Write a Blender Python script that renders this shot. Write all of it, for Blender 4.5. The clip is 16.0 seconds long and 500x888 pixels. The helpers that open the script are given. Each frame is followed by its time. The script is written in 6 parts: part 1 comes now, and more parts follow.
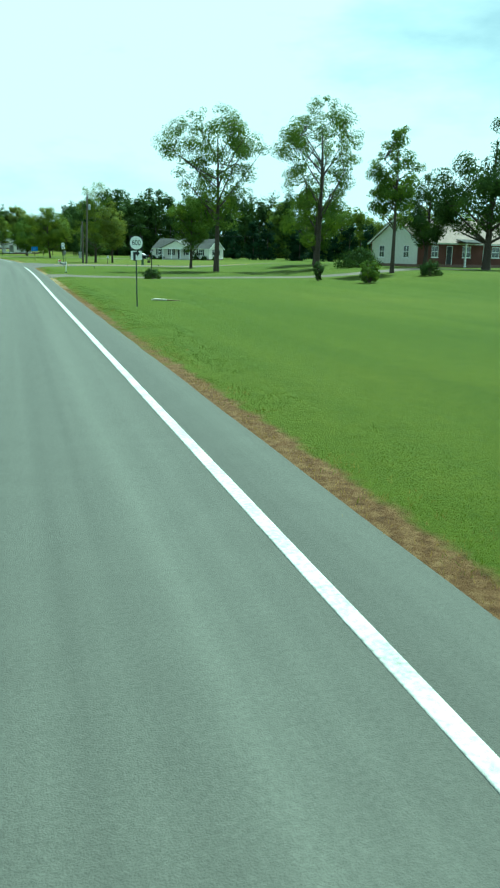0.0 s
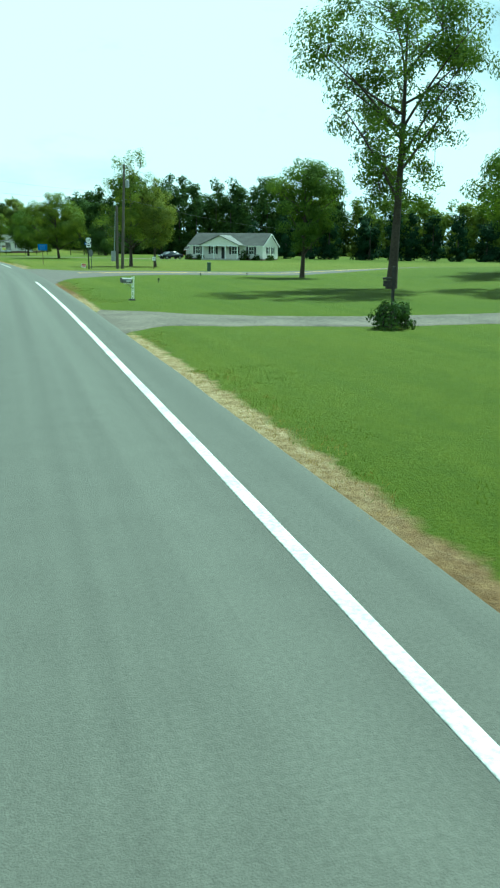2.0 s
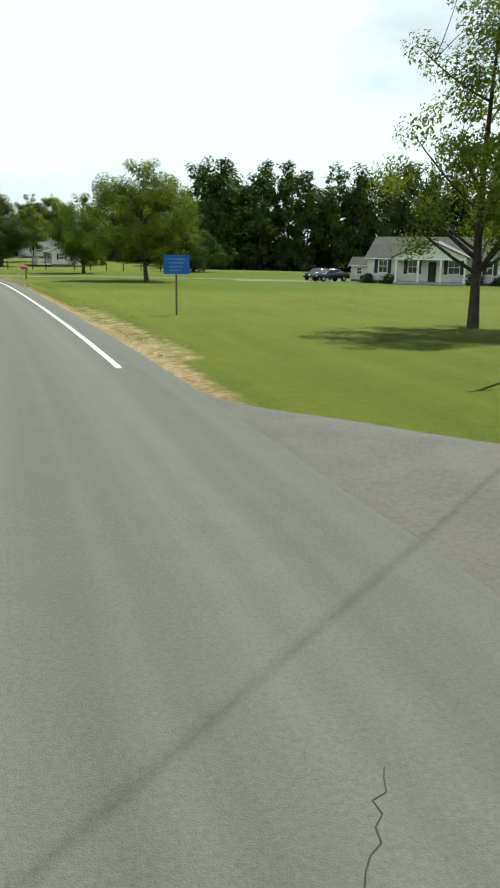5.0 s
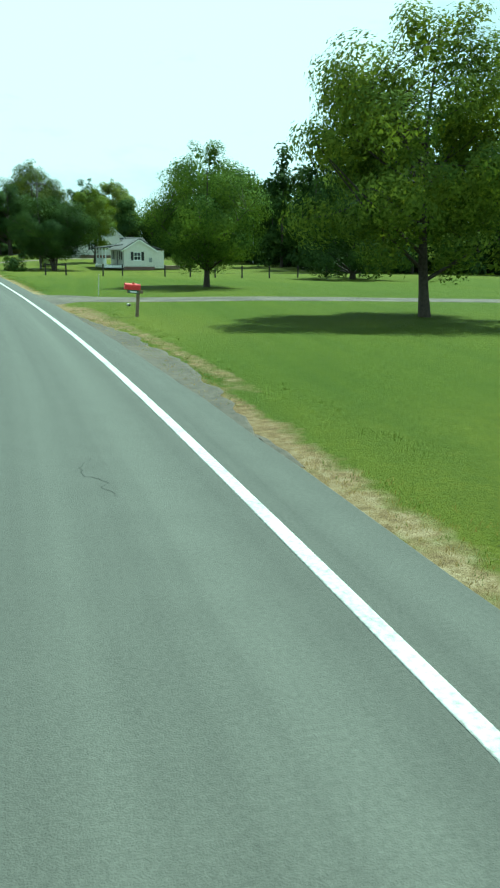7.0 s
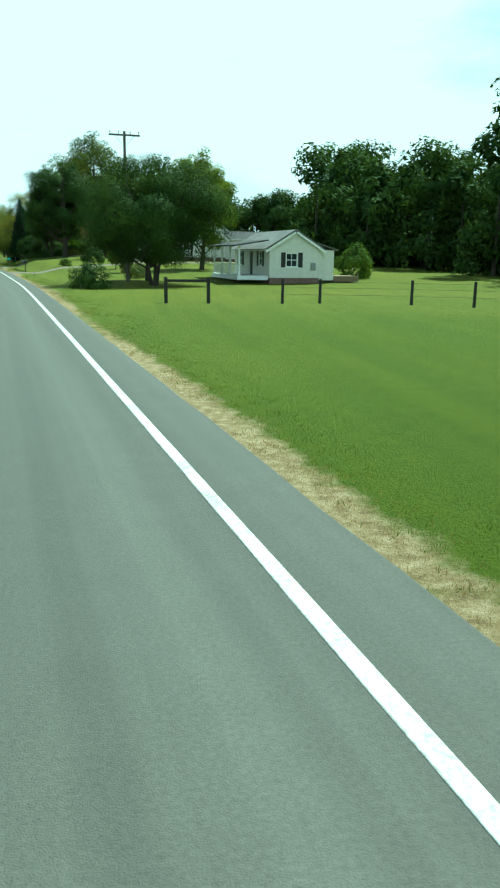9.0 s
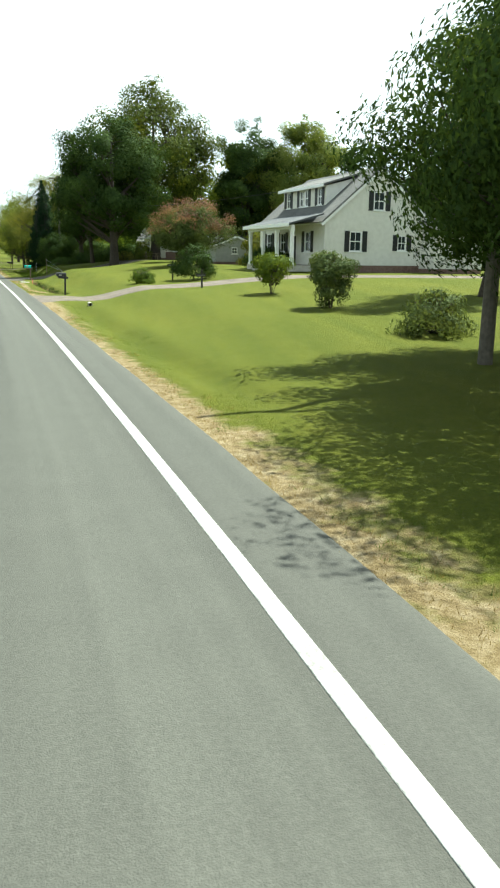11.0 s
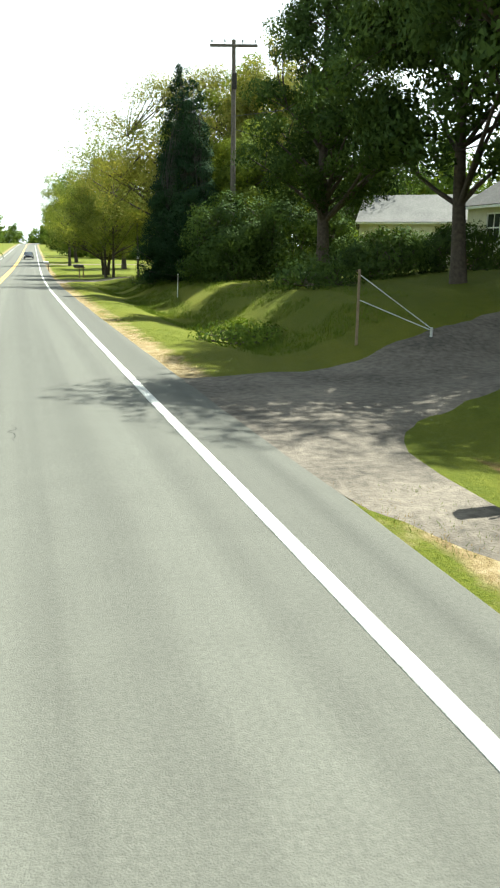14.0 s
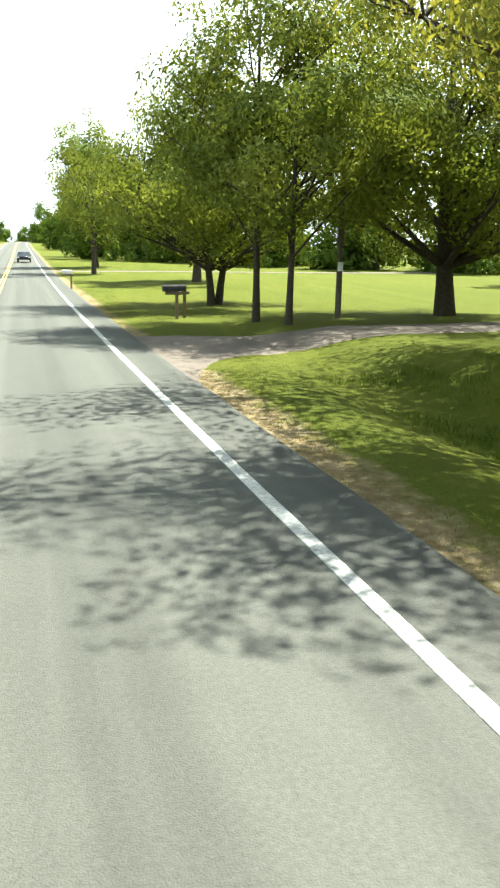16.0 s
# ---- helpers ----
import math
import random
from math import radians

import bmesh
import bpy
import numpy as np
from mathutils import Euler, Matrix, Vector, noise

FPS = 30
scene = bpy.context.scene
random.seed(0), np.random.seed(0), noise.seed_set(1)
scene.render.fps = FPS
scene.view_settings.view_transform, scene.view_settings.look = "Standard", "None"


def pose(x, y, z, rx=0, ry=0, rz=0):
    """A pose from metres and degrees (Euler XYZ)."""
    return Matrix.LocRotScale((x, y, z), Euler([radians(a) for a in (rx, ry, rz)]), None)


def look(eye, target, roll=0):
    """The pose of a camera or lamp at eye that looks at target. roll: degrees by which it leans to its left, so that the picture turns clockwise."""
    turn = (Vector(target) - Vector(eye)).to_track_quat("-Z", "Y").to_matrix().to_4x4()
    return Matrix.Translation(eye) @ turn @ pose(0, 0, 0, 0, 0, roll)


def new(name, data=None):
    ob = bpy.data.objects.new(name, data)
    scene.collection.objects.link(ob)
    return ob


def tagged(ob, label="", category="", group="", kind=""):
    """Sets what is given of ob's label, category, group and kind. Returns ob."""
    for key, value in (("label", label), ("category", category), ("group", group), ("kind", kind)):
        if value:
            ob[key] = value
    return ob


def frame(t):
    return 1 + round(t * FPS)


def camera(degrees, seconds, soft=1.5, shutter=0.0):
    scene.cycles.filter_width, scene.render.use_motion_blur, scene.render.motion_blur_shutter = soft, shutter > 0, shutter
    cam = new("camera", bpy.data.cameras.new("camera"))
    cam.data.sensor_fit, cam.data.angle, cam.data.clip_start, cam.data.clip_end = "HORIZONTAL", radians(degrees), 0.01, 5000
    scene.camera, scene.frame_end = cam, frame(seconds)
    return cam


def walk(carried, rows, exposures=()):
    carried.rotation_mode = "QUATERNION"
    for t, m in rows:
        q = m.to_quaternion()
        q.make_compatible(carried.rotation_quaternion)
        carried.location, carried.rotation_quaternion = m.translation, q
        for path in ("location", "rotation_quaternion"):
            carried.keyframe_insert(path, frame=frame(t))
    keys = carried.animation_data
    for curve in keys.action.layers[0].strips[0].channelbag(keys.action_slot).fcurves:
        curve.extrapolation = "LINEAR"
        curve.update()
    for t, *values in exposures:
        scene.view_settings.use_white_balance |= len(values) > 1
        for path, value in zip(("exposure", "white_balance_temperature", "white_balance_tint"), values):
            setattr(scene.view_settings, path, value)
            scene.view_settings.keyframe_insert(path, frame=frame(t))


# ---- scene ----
# ---- the camera and its way along the road ----
cam = camera(36.18, 16.0, soft=2.2)
PATH = [
    (0.0, pose(0.000, 0.000, 2.298, 75.833, -0.950, -17.149)),
    (0.5, pose(-0.001, 10.670, 2.293, 75.398, -0.291, -17.275)),
    (1.0, pose(0.000, 21.320, 2.294, 75.478, -0.009, -17.247)),
    (1.5, pose(0.012, 31.950, 2.299, 75.679, -0.703, -17.095)),
    (2.0, pose(0.040, 42.573, 2.301, 75.583, -0.689, -17.403)),
    (2.5, pose(0.068, 53.248, 2.302, 75.796, -0.387, -17.451)),
    (3.0, pose(0.058, 64.083, 2.309, 75.909, -0.880, -17.119)),
    (3.5, pose(-0.025, 75.137, 2.308, 76.173, -0.960, -16.476)),
    (4.0, pose(-0.205, 86.499, 2.302, 76.087, -1.103, -16.352)),
    (4.5, pose(-0.489, 98.114, 2.301, 76.321, -1.278, -16.096)),
    (5.0, pose(-0.876, 109.829, 2.298, 76.350, -0.975, -15.305)),
    (7.0, pose(-3.794, 157.097, 2.302, 76.117, -0.697, -12.313)),
    (7.5, pose(-4.908, 168.958, 2.305, 76.186, -0.941, -11.673)),
    (8.0, pose(-6.190, 180.784, 2.303, 76.140, -0.613, -10.744)),
    (8.5, pose(-7.678, 192.610, 2.300, 76.155, -0.432, -9.647)),
    (9.0, pose(-9.308, 204.436, 2.299, 76.117, -0.697, -9.300)),
    (11.0, pose(-16.421, 252.147, 2.302, 76.355, -0.701, -8.477)),
    (11.5, pose(-18.432, 264.073, 2.300, 76.317, -0.549, -7.314)),
    (12.0, pose(-20.592, 275.853, 2.294, 76.374, -0.427, -6.424)),
    (12.5, pose(-22.860, 287.544, 2.310, 76.526, -0.714, -5.841)),
    (13.0, pose(-25.180, 299.118, 2.313, 76.518, -0.833, -5.719)),
    (13.5, pose(-27.502, 310.590, 2.306, 76.315, -1.143, -5.889)),
    (14.0, pose(-29.802, 322.043, 2.294, 76.107, -0.737, -6.029)),
    (14.5, pose(-32.070, 333.490, 2.292, 76.082, -0.323, -6.312)),
    (15.0, pose(-34.314, 344.967, 2.300, 76.299, -0.648, -6.227)),
    (15.5, pose(-36.519, 356.447, 2.301, 76.116, -0.787, -6.417)),
    (16.0, pose(-38.666, 367.906, 2.300, 76.121, -0.854, -6.881)),
]
LIGHT = [
    (0.0, 1.06, 5050, -37), (2.5, 1.12, 5100, -35), (4.0, 0.98, 5950, -8), (5.0, 0.98, 6250, -3), (7.5, 1.10, 5100, -35),
    (8.7, 1.10, 5150, -33), (11.0, 1.5, 6150, -5), (13.0, 1.65, 6300, 0), (14.5, 2.08, 6300, -1), (16.0, 2.2, 6300, -1),
]
walk(cam, PATH, LIGHT)

# ---- sky and sun ----
SUN_UP, SUN_AZ = 58.0, 38.0          # degrees above the ground; turned from +x towards +y
world = bpy.data.worlds.new("sky")
scene.world = world
world.use_nodes = True
wn, wl = world.node_tree.nodes, world.node_tree.links
wn.clear()
sky = wn.new("ShaderNodeTexSky")
sky.sky_type, sky.sun_disc = "NISHITA", False
sky.sun_elevation, sky.sun_rotation = radians(SUN_UP), radians(90 - SUN_AZ)
sky.air_density, sky.dust_density = 1.2, 0.8
coords = wn.new("ShaderNodeTexCoord")
stretch = wn.new("ShaderNodeMapping")
stretch.inputs["Scale"].default_value = (1.0, 1.0, 3.0)
clouds = wn.new("ShaderNodeTexNoise")
clouds.inputs["Scale"].default_value, clouds.inputs["Detail"].default_value = 2.2, 9.0
clouds.inputs["Roughness"].default_value = 0.55
cover = wn.new("ShaderNodeValToRGB")
cover.color_ramp.elements[0].position, cover.color_ramp.elements[1].position = 0.20, 0.52
white = wn.new("ShaderNodeMixRGB")
white.inputs[2].default_value = (13.8, 14.7, 15.0, 1)
air = wn.new("ShaderNodeBackground")
air.inputs["Strength"].default_value = 0.039
wout = wn.new("ShaderNodeOutputWorld")
wl.new(coords.outputs["Generated"], stretch.inputs["Vector"])
wl.new(stretch.outputs[0], clouds.inputs["Vector"])
height, thin = wn.new("ShaderNodeSeparateXYZ"), wn.new("ShaderNodeMath")
thin.operation = "MULTIPLY_ADD"       # cloud and haze low in the sky, clearer and bluer overhead
thin.inputs[1].default_value = -0.36
lift_up = wn.new("ShaderNodeMath")
lift_up.inputs[1].default_value = 0.09
wl.new(coords.outputs["Generated"], height.inputs[0])
wl.new(height.outputs["Z"], thin.inputs[0])
wl.new(clouds.outputs["Fac"], lift_up.inputs[0])
wl.new(lift_up.outputs[0], thin.inputs[2])
wl.new(thin.outputs[0], cover.inputs[0])
wl.new(cover.outputs[0], white.inputs[0])
wl.new(sky.outputs[0], white.inputs[1])
wl.new(white.outputs[0], air.inputs["Color"])
wl.new(air.outputs[0], wout.inputs[0])
sun = new("sun", bpy.data.lights.new("sun", "SUN"))
sun.data.energy, sun.data.angle, sun.data.color = 5.0, radians(0.6), (1.0, 0.95, 0.86)
to_sun = Vector((math.cos(radians(SUN_UP)) * math.cos(radians(SUN_AZ)), math.cos(radians(SUN_UP)) * math.sin(radians(SUN_AZ)), math.sin(radians(SUN_UP))))
sun.matrix_world = look(Vector((0, 200, 60)) + to_sun * 100, (0, 200, 60))


# ---- materials ----
def material(name, colours, scale=6.0, rough=0.8, bump=0.0, bump_scale=60.0, big=0.25, metal=0.0, per_piece=0.0, spec=0.3):
    """A surface whose colour wanders between two colours at a fine and a broad scale, with fine relief."""
    m = bpy.data.materials.new(name)
    m.use_nodes = True
    n, l = m.node_tree.nodes, m.node_tree.links
    b = n["Principled BSDF"]
    b.inputs["Roughness"].default_value, b.inputs["Metallic"].default_value = rough, metal
    b.inputs["Specular IOR Level"].default_value = spec
    tc = n.new("ShaderNodeTexCoord")
    fine, broad = n.new("ShaderNodeTexNoise"), n.new("ShaderNodeTexNoise")
    fine.inputs["Scale"].default_value, fine.inputs["Detail"].default_value = scale, 6
    broad.inputs["Scale"].default_value, broad.inputs["Detail"].default_value = scale * 0.07, 4
    l.new(tc.outputs["Object"], fine.inputs["Vector"]), l.new(tc.outputs["Object"], broad.inputs["Vector"])
    add = n.new("ShaderNodeMath")
    add.operation = "MULTIPLY_ADD"
    l.new(broad.outputs["Fac"], add.inputs[0])
    add.inputs[1].default_value = big * 4
    mul = n.new("ShaderNodeMath")
    mul.operation = "MULTIPLY_ADD"
    mul.inputs[1].default_value, mul.inputs[2].default_value = 1.6, -0.3 - big * 2
    l.new(fine.outputs["Fac"], mul.inputs[0]), l.new(mul.outputs[0], add.inputs[2])
    last = add.outputs[0]
    if per_piece:
        geo = n.new("ShaderNodeNewGeometry")
        more = n.new("ShaderNodeMath")
        more.operation = "MULTIPLY_ADD"
        more.inputs[1].default_value = per_piece
        l.new(geo.outputs["Random Per Island"], more.inputs[0]), l.new(last, more.inputs[2])
        last = more.outputs[0]
    mix = n.new("ShaderNodeMixRGB")
    mix.inputs[1].default_value, mix.inputs[2].default_value = (*colours[0], 1), (*colours[1], 1)
    l.new(last, mix.inputs[0]), l.new(mix.outputs[0], b.inputs["Base Color"])
    if bump:
        rel, bu = n.new("ShaderNodeTexNoise"), n.new("ShaderNodeBump")
        rel.inputs["Scale"].default_value, rel.inputs["Detail"].default_value = bump_scale, 4
        bu.inputs["Strength"].default_value, bu.inputs["Distance"].default_value = bump, 0.02
        l.new(tc.outputs["Object"], rel.inputs["Vector"]), l.new(rel.outputs["Fac"], bu.inputs["Height"]), l.new(bu.outputs[0], b.inputs["Normal"])
    return m


def leafy(name, dark, light, through_it=0.35):
    """Leaves: every leaf a shade of its own between two greens, and some light comes through."""
    m = bpy.data.materials.new(name)
    m.use_nodes = True
    n, l = m.node_tree.nodes, m.node_tree.links
    n.remove(n["Principled BSDF"])
    geo, ramp, tc, noi = n.new("ShaderNodeNewGeometry"), n.new("ShaderNodeMixRGB"), n.new("ShaderNodeTexCoord"), n.new("ShaderNodeTexNoise")
    noi.inputs["Scale"].default_value = 0.45
    l.new(tc.outputs["Object"], noi.inputs["Vector"])
    a = n.new("ShaderNodeMath")
    a.operation = "MULTIPLY_ADD"
    a.inputs[1].default_value = 0.55
    s = n.new("ShaderNodeMath")
    s.operation = "MULTIPLY_ADD"
    s.inputs[1].default_value, s.inputs[2].default_value = 1.6, -0.55
    l.new(noi.outputs["Fac"], s.inputs[0]), l.new(geo.outputs["Random Per Island"], a.inputs[0]), l.new(s.outputs[0], a.inputs[2])
    ramp.inputs[1].default_value, ramp.inputs[2].default_value = (*dark, 1), (*light, 1)
    l.new(a.outputs[0], ramp.inputs[0])
    d, t, g, mx, mx2 = (n.new("ShaderNodeBsdfDiffuse"), n.new("ShaderNodeBsdfTranslucent"), n.new("ShaderNodeBsdfGlossy"), n.new("ShaderNodeMixShader"), n.new("ShaderNodeMixShader"))
    g.inputs["Roughness"].default_value = 0.6
    g.inputs["Color"].default_value = (0.8, 0.85, 0.8, 1)
    mx.inputs[0].default_value, mx2.inputs[0].default_value = through_it, 0.008
    lit = n.new("ShaderNodeMixRGB")          # what shines through a leaf is yellower than what it throws back
    lit.blend_type = "MULTIPLY"
    lit.inputs[0].default_value, lit.inputs[2].default_value = 1.0, (1.6, 1.42, 0.7, 1)
    l.new(ramp.outputs[0], lit.inputs[1])
    l.new(ramp.outputs[0], d.inputs["Color"]), l.new(lit.outputs[0], t.inputs["Color"])
    l.new(d.outputs[0], mx.inputs[1]), l.new(t.outputs[0], mx.inputs[2]), l.new(mx.outputs[0], mx2.inputs[1]), l.new(g.outputs[0], mx2.inputs[2])
    l.new(mx2.outputs[0], n["Material Output"].inputs["Surface"])
    return m


def asphalt_lanes():
    """Worn asphalt: stones, broad patches, and wheel tracks polished paler along each lane."""
    m = material("asphalt", [(0.055, 0.055, 0.047), (0.086, 0.087, 0.074)], 30.0, 0.85, 0.5, 90, 0.12)
    n, l = m.node_tree.nodes, m.node_tree.links
    b = n["Principled BSDF"]
    old = b.inputs["Base Color"].links[0].from_socket
    lane, wave, mult, mix, wide = n.new("ShaderNodeAttribute"), n.new("ShaderNodeMath"), n.new("ShaderNodeMath"), n.new("ShaderNodeMixRGB"), n.new("ShaderNodeTexNoise")
    lane.attribute_name = "track"
    wide.inputs["Scale"].default_value, wide.inputs["Detail"].default_value = 1.0, 3
    along_it, drawn = n.new("ShaderNodeAttribute"), n.new("ShaderNodeMapping")
    along_it.attribute_name = "lane_place"
    drawn.inputs["Scale"].default_value = (2.4, 0.02, 1)
    l.new(along_it.outputs["Vector"], drawn.inputs["Vector"])
    l.new(drawn.outputs[0], wide.inputs["Vector"])
    wave.operation, mult.operation = "MULTIPLY_ADD", "MULTIPLY_ADD"
    wave.inputs[1].default_value = 0.22
    l.new(lane.outputs["Fac"], wave.inputs[0]), l.new(wide.outputs["Fac"], wave.inputs[2])
    l.new(wave.outputs[0], mult.inputs[0])
    mult.inputs[1].default_value, mult.inputs[2].default_value = 0.8, 0.56
    mix.blend_type, mix.inputs[0].default_value = "MULTIPLY", 1.0
    l.new(old, mix.inputs[1]), l.new(mult.outputs[0], mix.inputs[2]), l.new(mix.outputs[0], b.inputs["Base Color"])
    return m


ASPHALT = asphalt_lanes()
ASPHALT_SIDE = material("asphalt_side", [(0.056, 0.050, 0.044), (0.092, 0.083, 0.074)], 16.0, 0.9, 0.5, 80, 0.3)
PAINT_WHITE = material("road_paint_white", [(0.20, 0.20, 0.185), (0.60, 0.60, 0.56)], 22.0, 0.7, 0.3, 120, 0.3)
PAINT_YELLOW = material("road_paint_yellow", [(0.55, 0.33, 0.06), (0.75, 0.48, 0.10)], 14.0, 0.6, 0.2, 120, 0.2)
GRAVEL = material("gravel", [(0.036, 0.031, 0.025), (0.142, 0.122, 0.098)], 8.0, 0.95, 1.0, 30, 0.4)
SHOULDER = material("shoulder_gravel", [(0.044, 0.039, 0.033), (0.112, 0.094, 0.072)], 5.0, 0.95, 0.9, 45, 0.3)
GRAVEL_TAN = material("gravel_tan", [(0.080, 0.063, 0.050), (0.180, 0.150, 0.125)], 18.0, 0.95, 0.9, 45, 0.35)
BARK = material("bark", [(0.026, 0.021, 0.016), (0.078, 0.063, 0.048)], 10.0, 0.95, 0.9, 25, 0.2)
POLE_WOOD = material("weathered_pole_wood", [(0.060, 0.053, 0.044), (0.145, 0.125, 0.105)], 8.0, 0.9, 0.5, 40, 0.2)
POST_WOOD = material("post_wood", [(0.11, 0.08, 0.05), (0.24, 0.18, 0.12)], 12.0, 0.85, 0.5, 50, 0.2)
FENCE_DARK = material("dark_fence_wood", [(0.015, 0.014, 0.012), (0.05, 0.045, 0.04)], 10.0, 0.85, 0.4, 40, 0.2)
SIDING = material("white_siding", [(0.60, 0.58, 0.53), (0.73, 0.71, 0.66)], 3.0, 0.55, 0.15, 20, 0.25)
# pale siding of the shed with its shade mixed into the colour
SIDING_SHADED = material("pale_siding_darkened_for_shade", [(0.27, 0.275, 0.27), (0.36, 0.36, 0.35)], 3.0, 0.6, 0.15, 20, 0.25)
SIDING_CREAM = material("cream_siding", [(0.56, 0.53, 0.44), (0.70, 0.67, 0.57)], 3.0, 0.6, 0.15, 20, 0.25)
TRIM = material("white_trim_paint", [(0.74, 0.74, 0.73), (0.85, 0.85, 0.84)], 5.0, 0.5, 0.1, 30, 0.1)
SHUTTER = material("black_shutter_paint", [(0.012, 0.013, 0.014), (0.035, 0.036, 0.04)], 8.0, 0.45, 0.2, 30, 0.1)
ROOF_GREY = material("grey_shingles", [(0.022, 0.023, 0.023), (0.058, 0.058, 0.056)], 9.0, 0.95, 0.7, 18, 0.35)
ROOF_MID = material("mid_grey_shingles", [(0.085, 0.086, 0.084), (0.16, 0.158, 0.150)], 9.0, 0.95, 0.7, 18, 0.35)
ROOF_DARK = material("dark_shingles", [(0.05, 0.055, 0.06), (0.13, 0.135, 0.14)], 9.0, 0.95, 0.7, 18, 0.35)
# tan shingles, their sun glare put into the paler colour
ROOF_TAN = material("tan_shingles_with_glare", [(0.15, 0.115, 0.10), (0.27, 0.215, 0.19)], 9.0, 0.95, 0.7, 18, 0.35)
BRICK = material("red_brick", [(0.060, 0.024, 0.019), (0.125, 0.052, 0.040)], 9.0, 0.9, 0.5, 30, 0.3)
FOUNDATION = material("foundation_block", [(0.12, 0.07, 0.055), (0.24, 0.16, 0.13)], 7.0, 0.9, 0.5, 25, 0.3)
PANE = material("window_glass", [(0.02, 0.025, 0.03), (0.05, 0.06, 0.065)], 1.0, 0.06, 0, 1, 0.1, 0.0, 0, 0.8)
CURTAIN = material("pale_curtain", [(0.45, 0.47, 0.46), (0.65, 0.66, 0.64)], 6.0, 0.9)
STEEL = material("galvanised_steel", [(0.36, 0.37, 0.38), (0.55, 0.56, 0.57)], 8.0, 0.45, 0.1, 40, 0.2, 0.7)
POST_STEEL = material("dark_weathered_steel", [(0.045, 0.055, 0.05), (0.11, 0.125, 0.115)], 8.0, 0.6, 0.1, 40, 0.2, 0.4)
SIGN_BACK = material("weathered_sign_back", [(0.10, 0.105, 0.11), (0.17, 0.175, 0.18)], 8.0, 0.6, 0.1, 40, 0.2, 0.3)
GREY_BOX = material("grey_equipment_paint", [(0.22, 0.235, 0.24), (0.34, 0.35, 0.355)], 6.0, 0.5, 0.1, 30)
GREEN_BOX = material("green_utility_paint", [(0.05, 0.085, 0.055), (0.10, 0.14, 0.09)], 6.0, 0.5, 0.1, 30)
SIGN_WHITE = material("sign_face_white", [(0.70, 0.72, 0.72), (0.82, 0.83, 0.83)], 4.0, 0.4)
SIGN_BLACK = material("sign_black", [(0.010, 0.010, 0.012), (0.03, 0.03, 0.032)], 4.0, 0.4)
SIGN_BLUE = material("sign_blue", [(0.01, 0.09, 0.40), (0.02, 0.14, 0.52)], 4.0, 0.4)
SIGN_FADED = material("faded_sign_lettering", [(0.10, 0.20, 0.42), (0.18, 0.30, 0.52)], 4.0, 0.5)
SIGN_RED = material("sign_red", [(0.45, 0.05, 0.04), (0.6, 0.09, 0.07)], 6.0, 0.5)
BOX_RED = material("red_mailbox_paint", [(0.42, 0.02, 0.025), (0.60, 0.05, 0.05)], 7.0, 0.4, 0.1, 40)
BOX_TEAL = material("teal_mailbox_paint", [(0.01, 0.36, 0.30), (0.03, 0.50, 0.42)], 7.0, 0.4, 0.1, 40)
BOX_BLACK = material("black_mailbox_paint", [(0.015, 0.015, 0.017), (0.045, 0.045, 0.048)], 7.0, 0.35, 0.1, 40)
BOX_GREY = material("dull_grey_mailbox", [(0.10, 0.105, 0.10), (0.20, 0.205, 0.20)], 7.0, 0.6, 0.1, 40)
# near black: road cracks, and the painted shade inside the drain pipes
CRACK_AND_PIPE_SHADE = material("dark_crack_and_pipe_shade", [(0.012, 0.012, 0.011), (0.03, 0.03, 0.027)], 20.0, 0.9)
BOX_WHITE = material("dull_white_mailbox", [(0.42, 0.42, 0.41), (0.62, 0.62, 0.60)], 7.0, 0.5, 0.1, 40)
STONE = material("pale_stone", [(0.30, 0.28, 0.24), (0.52, 0.49, 0.43)], 7.0, 0.9, 0.5, 30, 0.3)
CAR_DARK = material("dark_car_paint", [(0.012, 0.014, 0.02), (0.03, 0.034, 0.042)], 2.0, 0.22, 0, 1, 0.1, 0.3)
RUBBER = material("tyre_rubber", [(0.01, 0.01, 0.01), (0.03, 0.03, 0.03)], 9.0, 0.85)
RED_LAMP = material("red_lamp_lens", [(0.35, 0.01, 0.01), (0.5, 0.03, 0.02)], 9.0, 0.2)
WIRE = material("black_cable", [(0.012, 0.012, 0.012), (0.03, 0.03, 0.03)], 3.0, 0.6)
LEAF_MID = leafy("leaf_mid_green", (0.022, 0.050, 0.007), (0.120, 0.172, 0.024), 0.26)
LEAF_DARK = leafy("leaf_dark_green", (0.011, 0.027, 0.007), (0.058, 0.092, 0.019), 0.18)
LEAF_OLIVE = leafy("leaf_olive_green", (0.030, 0.060, 0.008), (0.160, 0.200, 0.028), 0.30)
LEAF_YELLOW = leafy("leaf_yellow_green", (0.050, 0.082, 0.014), (0.205, 0.235, 0.052), 0.36)
LEAF_AUTUMN = leafy("leaf_turning", (0.052, 0.074, 0.013), (0.215, 0.215, 0.050), 0.36)
LEAF_MAPLE = leafy("leaf_maple", (0.015, 0.034, 0.007), (0.110, 0.130, 0.020), 0.24)
LEAF_CEDAR = leafy("cedar_scales", (0.005, 0.017, 0.007), (0.018, 0.040, 0.014), 0.05)
LEAF_PINK = leafy("crape_blossom", (0.095, 0.054, 0.036), (0.26, 0.155, 0.110), 0.3)
LEAF_GREY = leafy("leaf_grey_green", (0.036, 0.058, 0.020), (0.13, 0.160, 0.055), 0.28)
BLADE = leafy("grass_blade", (0.036, 0.070, 0.008), (0.110, 0.145, 0.020), 0.3)
